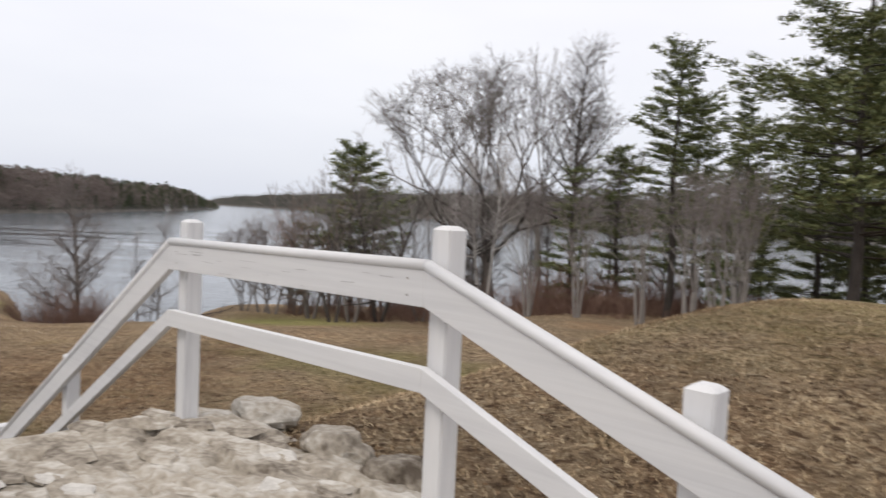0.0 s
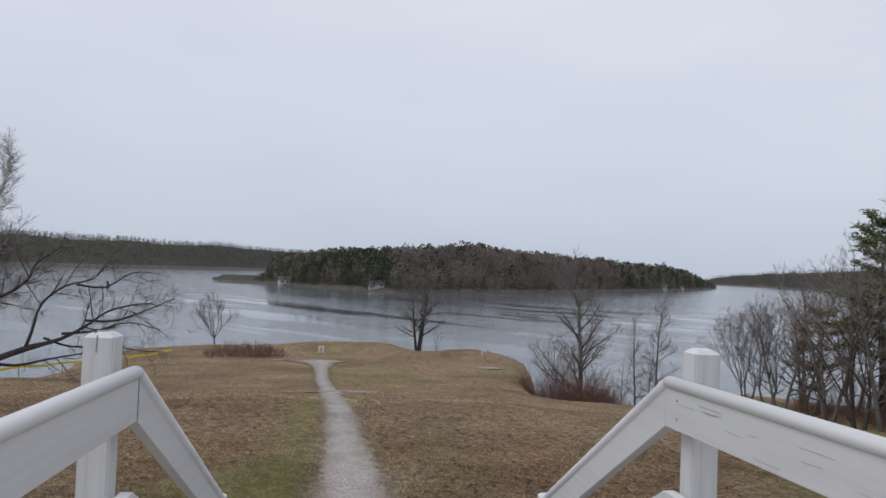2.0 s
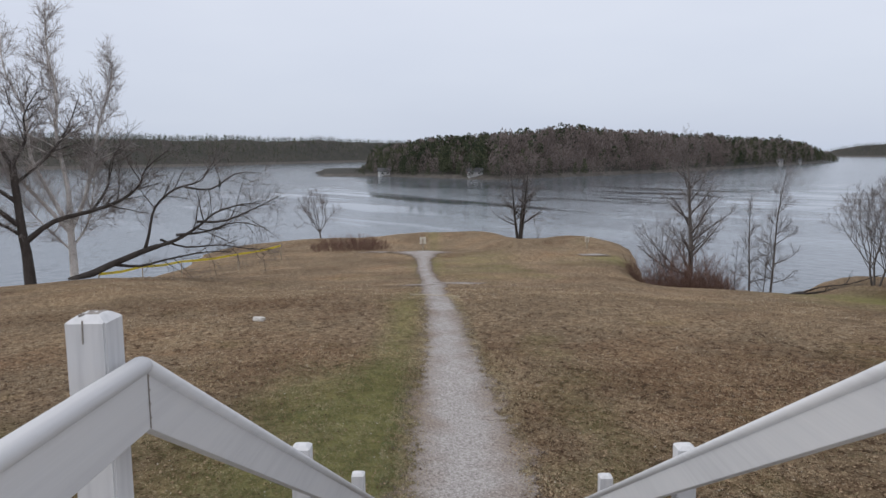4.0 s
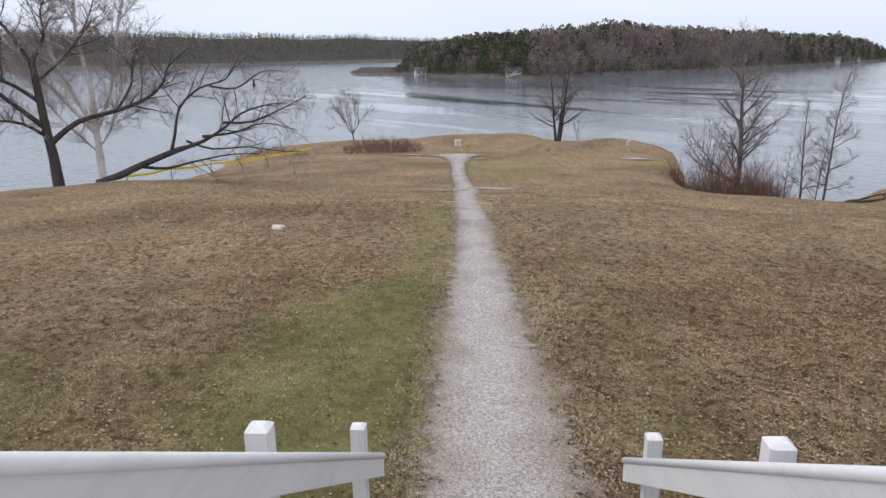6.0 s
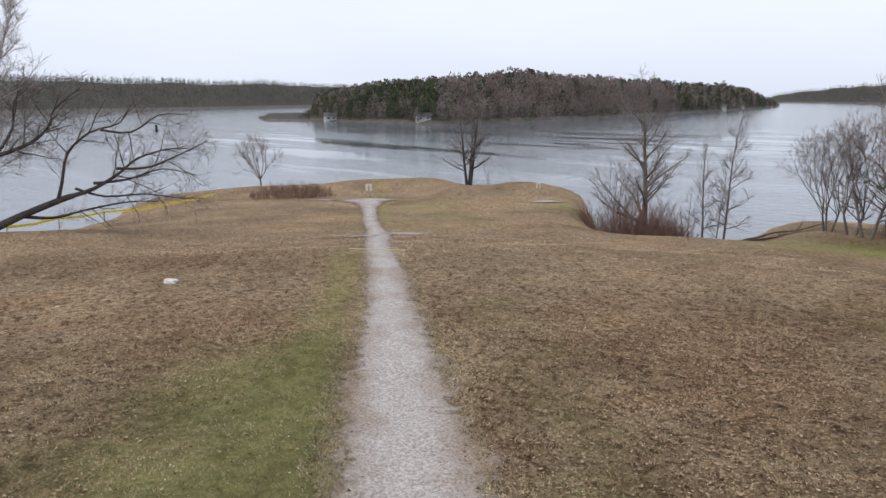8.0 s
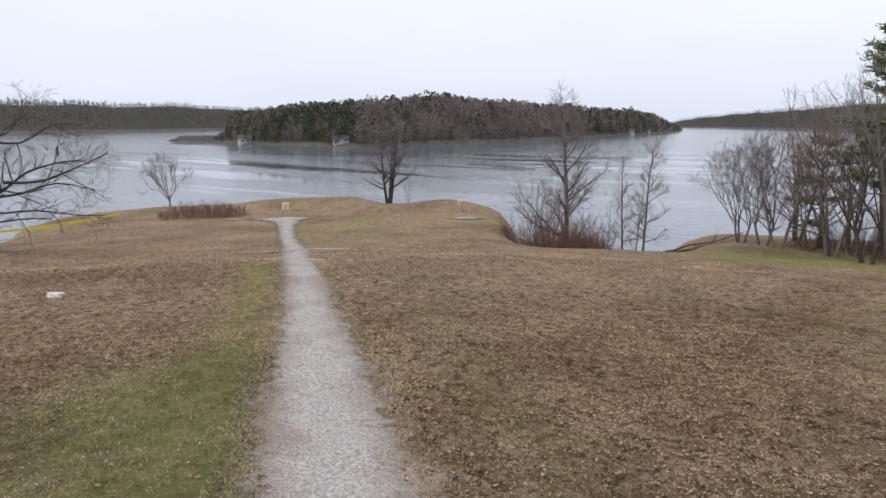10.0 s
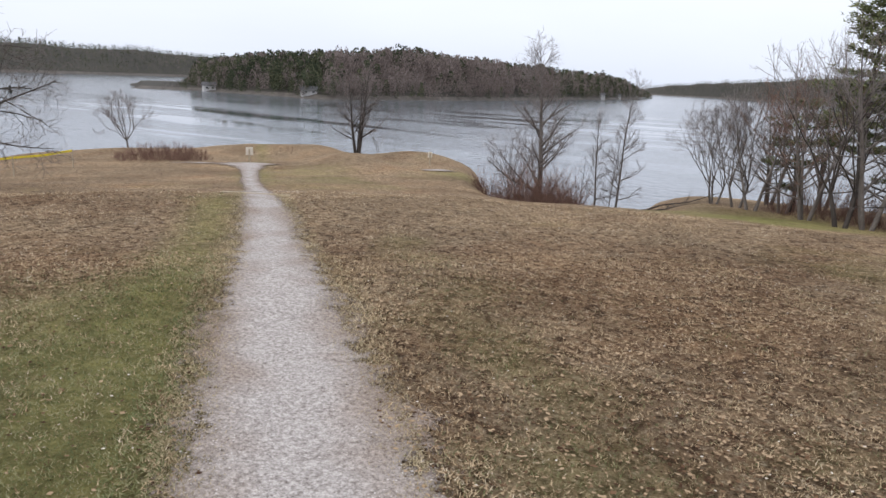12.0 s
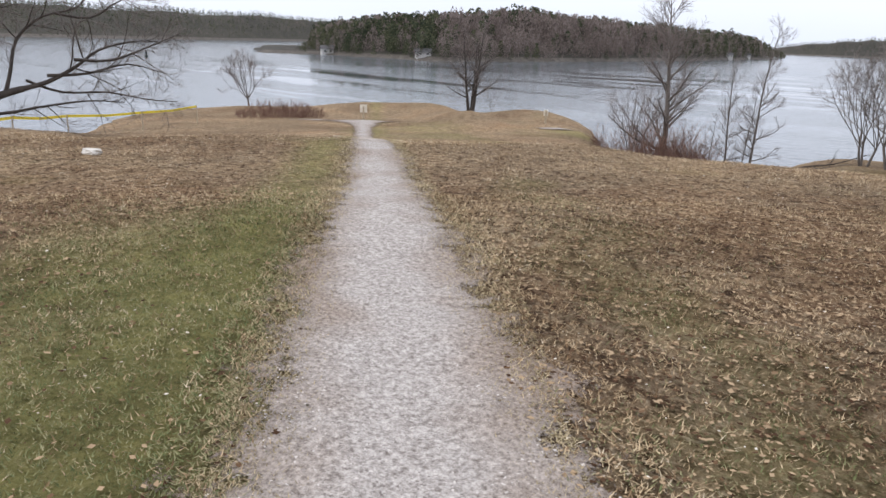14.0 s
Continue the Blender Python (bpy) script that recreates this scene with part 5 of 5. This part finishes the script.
tape()
rs9 = random.Random(9)
ob = new("stone", rock_mesh("stone", rs9, 0.14, 0.085, 0.07, STONE, 3, 0.6))
ob.matrix_world = pose(-13.5, 8.64, float(height(-13.5, 8.64)) + 0.03, 0, 0, 30)
tagged(ob, "flat pale stone lying in the brown lawn", "stone")
for u0, v0, v1 in ((15.3, -1.0, 0.2),):
    bmx = beam(q(u0, v0, float(height_uv(u0, v0)) + 0.01), q(u0, v1, float(height_uv(u0, v1)) + 0.01), 0.05, 0.06, 0.008)
    me = bpy.data.meshes.new("timber_edging")
    bmx.to_mesh(me)
    bmx.free()
    me.materials.append(SIGNPOST)
    tagged(new("timber_edging", me), "pale weathered edging laid across the path", "edging", "edgings across the path")

spit_x, spit_y = polar(57.7, 276)
shrub(spit_x, spit_y, 170, 5.0, 2.6, 120, "small bare tree clump on the island's low spit", TWIG, WATER + 0.2)
buoy = thing("buoy", -186, 79, WATER, "dark channel buoy floating on the river", "buoy")
part("float", beam((0, 0, -0.5), (0, 0, 0.35), 0.8, 0.8, 0.15, up=(1, 0, 0)), BUOY, buoy)
part("tower", beam((0, 0, 0.35), (0, 0, 1.5), 0.45, 0.45, 0.1, up=(1, 0, 0)), BUOY, buoy)


def house(az, dist, up, wide, deep, high, label):
    x, y = polar(az, dist)
    h = thing("house", x, y, WATER + up, label, "house", "houses on the far shore", az + 12)
    part("wall", beam((-wide / 2, 0, high / 2 - 1), (wide / 2, 0, high / 2 - 1), deep, high + 2, 0.02), HOUSE, h)
    bm = bmesh.new()
    o = 0.4
    vs = [bm.verts.new(p) for p in ((-wide / 2 - o, -deep / 2 - o, high), (wide / 2 + o, -deep / 2 - o, high), (wide / 2 + o, deep / 2 + o, high), (-wide / 2 - o, deep / 2 + o, high), (-wide / 2 - o, 0, high + deep * 0.4), (wide / 2 + o, 0, high + deep * 0.4))]
    for f in ((0, 1, 5, 4), (2, 3, 4, 5), (3, 0, 4), (1, 2, 5), (3, 2, 1, 0)):
        bm.faces.new([vs[i] for i in f])
    part("roof", bm, ROOF, h)
    for k in range(2):
        cx = -wide / 2 + wide * (k + 0.5) / 2
        part("window", beam((cx - 0.35, -deep / 2 - 0.03, high * 0.55), (cx + 0.35, -deep / 2 - 0.03, high * 0.55), 0.06, high * 0.35, 0), GLASSDARK, h)


house(47.8, 231, 1.3, 4.5, 3, 1.1, "grey waterside cottage on the island shore")
house(25.4, 482, 1.4, 3.4, 3, 1.6, "white house near the island's far tip")
house(24.2, 545, 1.2, 3.6, 3, 1.5, "white house near the island's far tip")
house(55.0, 268, 0.4, 4, 3, 1.6, "pale cabin at the island's low end")


# ---- turf, leaves, loose stones ----
def scatter(name, count, umin, umax, vmin, vmax, size, material, label, category, kind_, seed, keep, near=2.0):
    r = np.random.RandomState(seed)
    # denser close to the foot of the steps
    u = umin + (umax - umin) * r.rand(count) ** near
    v = (r.rand(count) * (vmax - vmin) + vmin) * (0.35 + 0.65 * (u - umin) / (umax - umin)) if near > 1 else r.rand(count) * (vmax - vmin) + vmin
    ok = keep(u, v, r)
    u, v = u[ok], v[ok]
    n = len(u)
    z = height_uv(u, v)
    x, y = at(u, v)
    a = r.rand(n) * 6.2832
    s = size * (0.5 + r.rand(n)) * ((0.36 + 0.075 * np.abs(u)) if kind_ == "blade" and near > 1 else (1 + 0.05 * np.abs(u)))
    if kind_ == "blade":
        lean, h, w = 0.75 + r.rand(n) * 0.75, s, s * 0.06 + 0.001
        d = np.stack([np.cos(a) * np.sin(lean), np.sin(a) * np.sin(lean), np.cos(lean)], -1)
        # what grows in the gravel stands on it
        z = z + np.where((np.abs(v - path_centre(u)) < 1.5 * path_half(u)) & (u > 2.2), 0.012 + 0.0006 * u, 0)
        p = np.stack([x, y, z - 0.003], -1)
        side = np.stack([-np.sin(a), np.cos(a), np.zeros(n)], -1) * w[:, None]
        verts = np.stack([p - side, p + side, p + d * h[:, None]], 1).reshape(-1, 3)
        faces = np.arange(3 * n).reshape(-1, 3)
    else:
        t1 = np.stack([np.cos(a), np.sin(a), (r.rand(n) - 0.5) * 0.4], -1)
        t2 = np.stack([-np.sin(a), np.cos(a), (r.rand(n) - 0.5) * 0.4], -1) * (0.6 + 0.4 * r.rand(n))[:, None]
        p = np.stack([x, y, z + 0.012 + s * 0.3], -1)
        sc = s[:, None]
        verts = np.stack([p - t1 * sc, p - t2 * sc * 0.8, p + t1 * sc, p + t2 * sc * 0.8], 1).reshape(-1, 3)
        faces = np.arange(4 * n).reshape(-1, 4)
    tagged(new(name, mesh(name, verts, faces, material)), label, category, kind="stuff")


def tufts(u, v, r):
    """Uneven cover: clumps of grass with thin, soil-dark gaps."""
    n = 0.45 + 0.75 * waves(u, v, 0.2, 51) + 0.5 * waves(u, v, 0.5, 52) + 0.25 * waves(u, v, 2.2, 53) - 0.4 * (litter(u, v) - 0.4)
    return r.rand(len(u)) < np.clip(n, 0.04, 1.0)


def off_path(u, v):
    return np.abs(v - path_centre(u)) > path_half(u) * (0.75 + 0.3 * np.sin(u * 37.0 + v * 91.0) ** 2)


def on_stairs(u, v):
    return (np.abs(v) < 0.95) & (u < 2.9)


scatter("dry_grass", 720000, -0.3, 22, -13, 13, 0.029, BLADE, "matted short dead grass of the lawn", "grass", "blade", 1,
        lambda u, v, r: off_path(u, v) & ~on_stairs(u, v) & (r.rand(len(u)) > 0.75 * greenness(u, v)) & tufts(u, v, r))
scatter("green_grass", 600000, 1.0, 20, -11, 11, 0.029, GREENBLADE, "short green grass beside the path", "grass", "blade", 2,
        lambda u, v, r: off_path(u, v) & ~on_stairs(u, v) & (r.rand(len(u)) < greenness(u, v) * 1.1 - 0.1) & tufts(u, v, r))
scatter("leaf_litter", 20000, 2.6, 24, -12, 14, 0.009, LEAF, "scattered dead brown leaves on the lawn", "leaves", "leaf", 3,
        lambda u, v, r: off_path(u, v) & (r.rand(len(u)) > 0.85 * greenness(u, v)))
scatter("matted_leaves", 50000, 2.8, 15, -5.5, 8.0, 0.0095, LEAF, "dark matted dead leaves lying between grass tufts", "leaves", "leaf", 12,
        lambda u, v, r: off_path(u, v) & (r.rand(len(u)) > 1.2 * greenness(u, v)) & ~tufts(u, v, r))
scatter("curled_leaves", 120000, 2.8, 32, -14, 16, 0.0115, LEAF, "curled dead leaves caught in the lawn's tufts", "leaves", "leaf", 13,
        lambda u, v, r: off_path(u, v) & (r.rand(len(u)) < 0.25 + 0.75 * litter(u, v)) & (r.rand(len(u)) > 0.8 * greenness(u, v)) & ~tufts(u, v, r))
scatter("bleached_leaves", 5000, 2.8, 28, -12, 14, 0.0065, PALELEAF, "bleached pale leaf scraps on the lawn", "leaves", "leaf", 14,
        lambda u, v, r: off_path(u, v) & (r.rand(len(u)) < 0.3 + 0.5 * litter(u, v)))
scatter("straw_tufts", 200000, 3.0, 26, -13, 14, 0.036, STRAW, "bleached straw tufts standing out of the lawn", "grass", "blade", 15,
        lambda u, v, r: off_path(u, v) & ~on_stairs(u, v) & (0.2 * waves(u, v, 0.3, 71) + 0.25 * waves(u, v, 1.3, 72) > 0.12 + 0.2 * greenness(u, v)))
scatter("bank_leaves", 4000, -4.0, 1.5, 1.1, 9.0, 0.014, LEAF, "dead brown leaves on the earth bank", "leaves", "leaf", 4, lambda u, v, r: u < 9, near=1.0)
scatter("bank_grass", 90000, -5.0, 2.0, 1.05, 10.0, 0.04, BLADE, "matted dead grass on the earth bank", "grass", "blade", 5, lambda u, v, r: u < 9, near=1.0)
scatter("gravel", 60000, 2.6, 16, -1.6, 1.6, 0.0055, PEBBLE, "loose crushed stone on the footpath", "gravel", "leaf", 6,
        lambda u, v, r: np.abs(v - path_centre(u)) < path_half(u) * (0.35 + 0.75 * r.rand(len(u))))
def near_turf(u, v, r):
    return (np.abs(v - path_centre(u)) > path_half(u) * (0.8 + 0.35 * r.rand(len(u)))) & ~on_stairs(u, v)


scatter("near_dry_turf", 330000, 2.9, 9.5, -4.2, 5.2, 0.024, BLADE, "matted short dead grass near the steps", "grass", "blade", 8,
        lambda u, v, r: near_turf(u, v, r) & (r.rand(len(u)) > 0.8 * greenness(u, v)) & (tufts(u, v, r) | (r.rand(len(u)) < 0.12)), near=1.0)
scatter("near_green_turf", 280000, 2.9, 9.5, -4.2, 5.2, 0.020, GREENBLADE, "short green grass near the steps", "grass", "blade", 9,
        lambda u, v, r: near_turf(u, v, r) & (r.rand(len(u)) < greenness(u, v) * 1.2), near=1.0)
scatter("path_edge_grass", 260000, 2.4, 17, -1.4, 1.4, 0.026, EDGEBLADE, "thin mixed grass creeping into the gravel edges", "grass", "blade", 7,
        lambda u, v, r: np.abs(np.abs(v - path_centre(u)) / path_half(u) - 1.02) < 0.50 * r.rand(len(u)) ** 1.5)
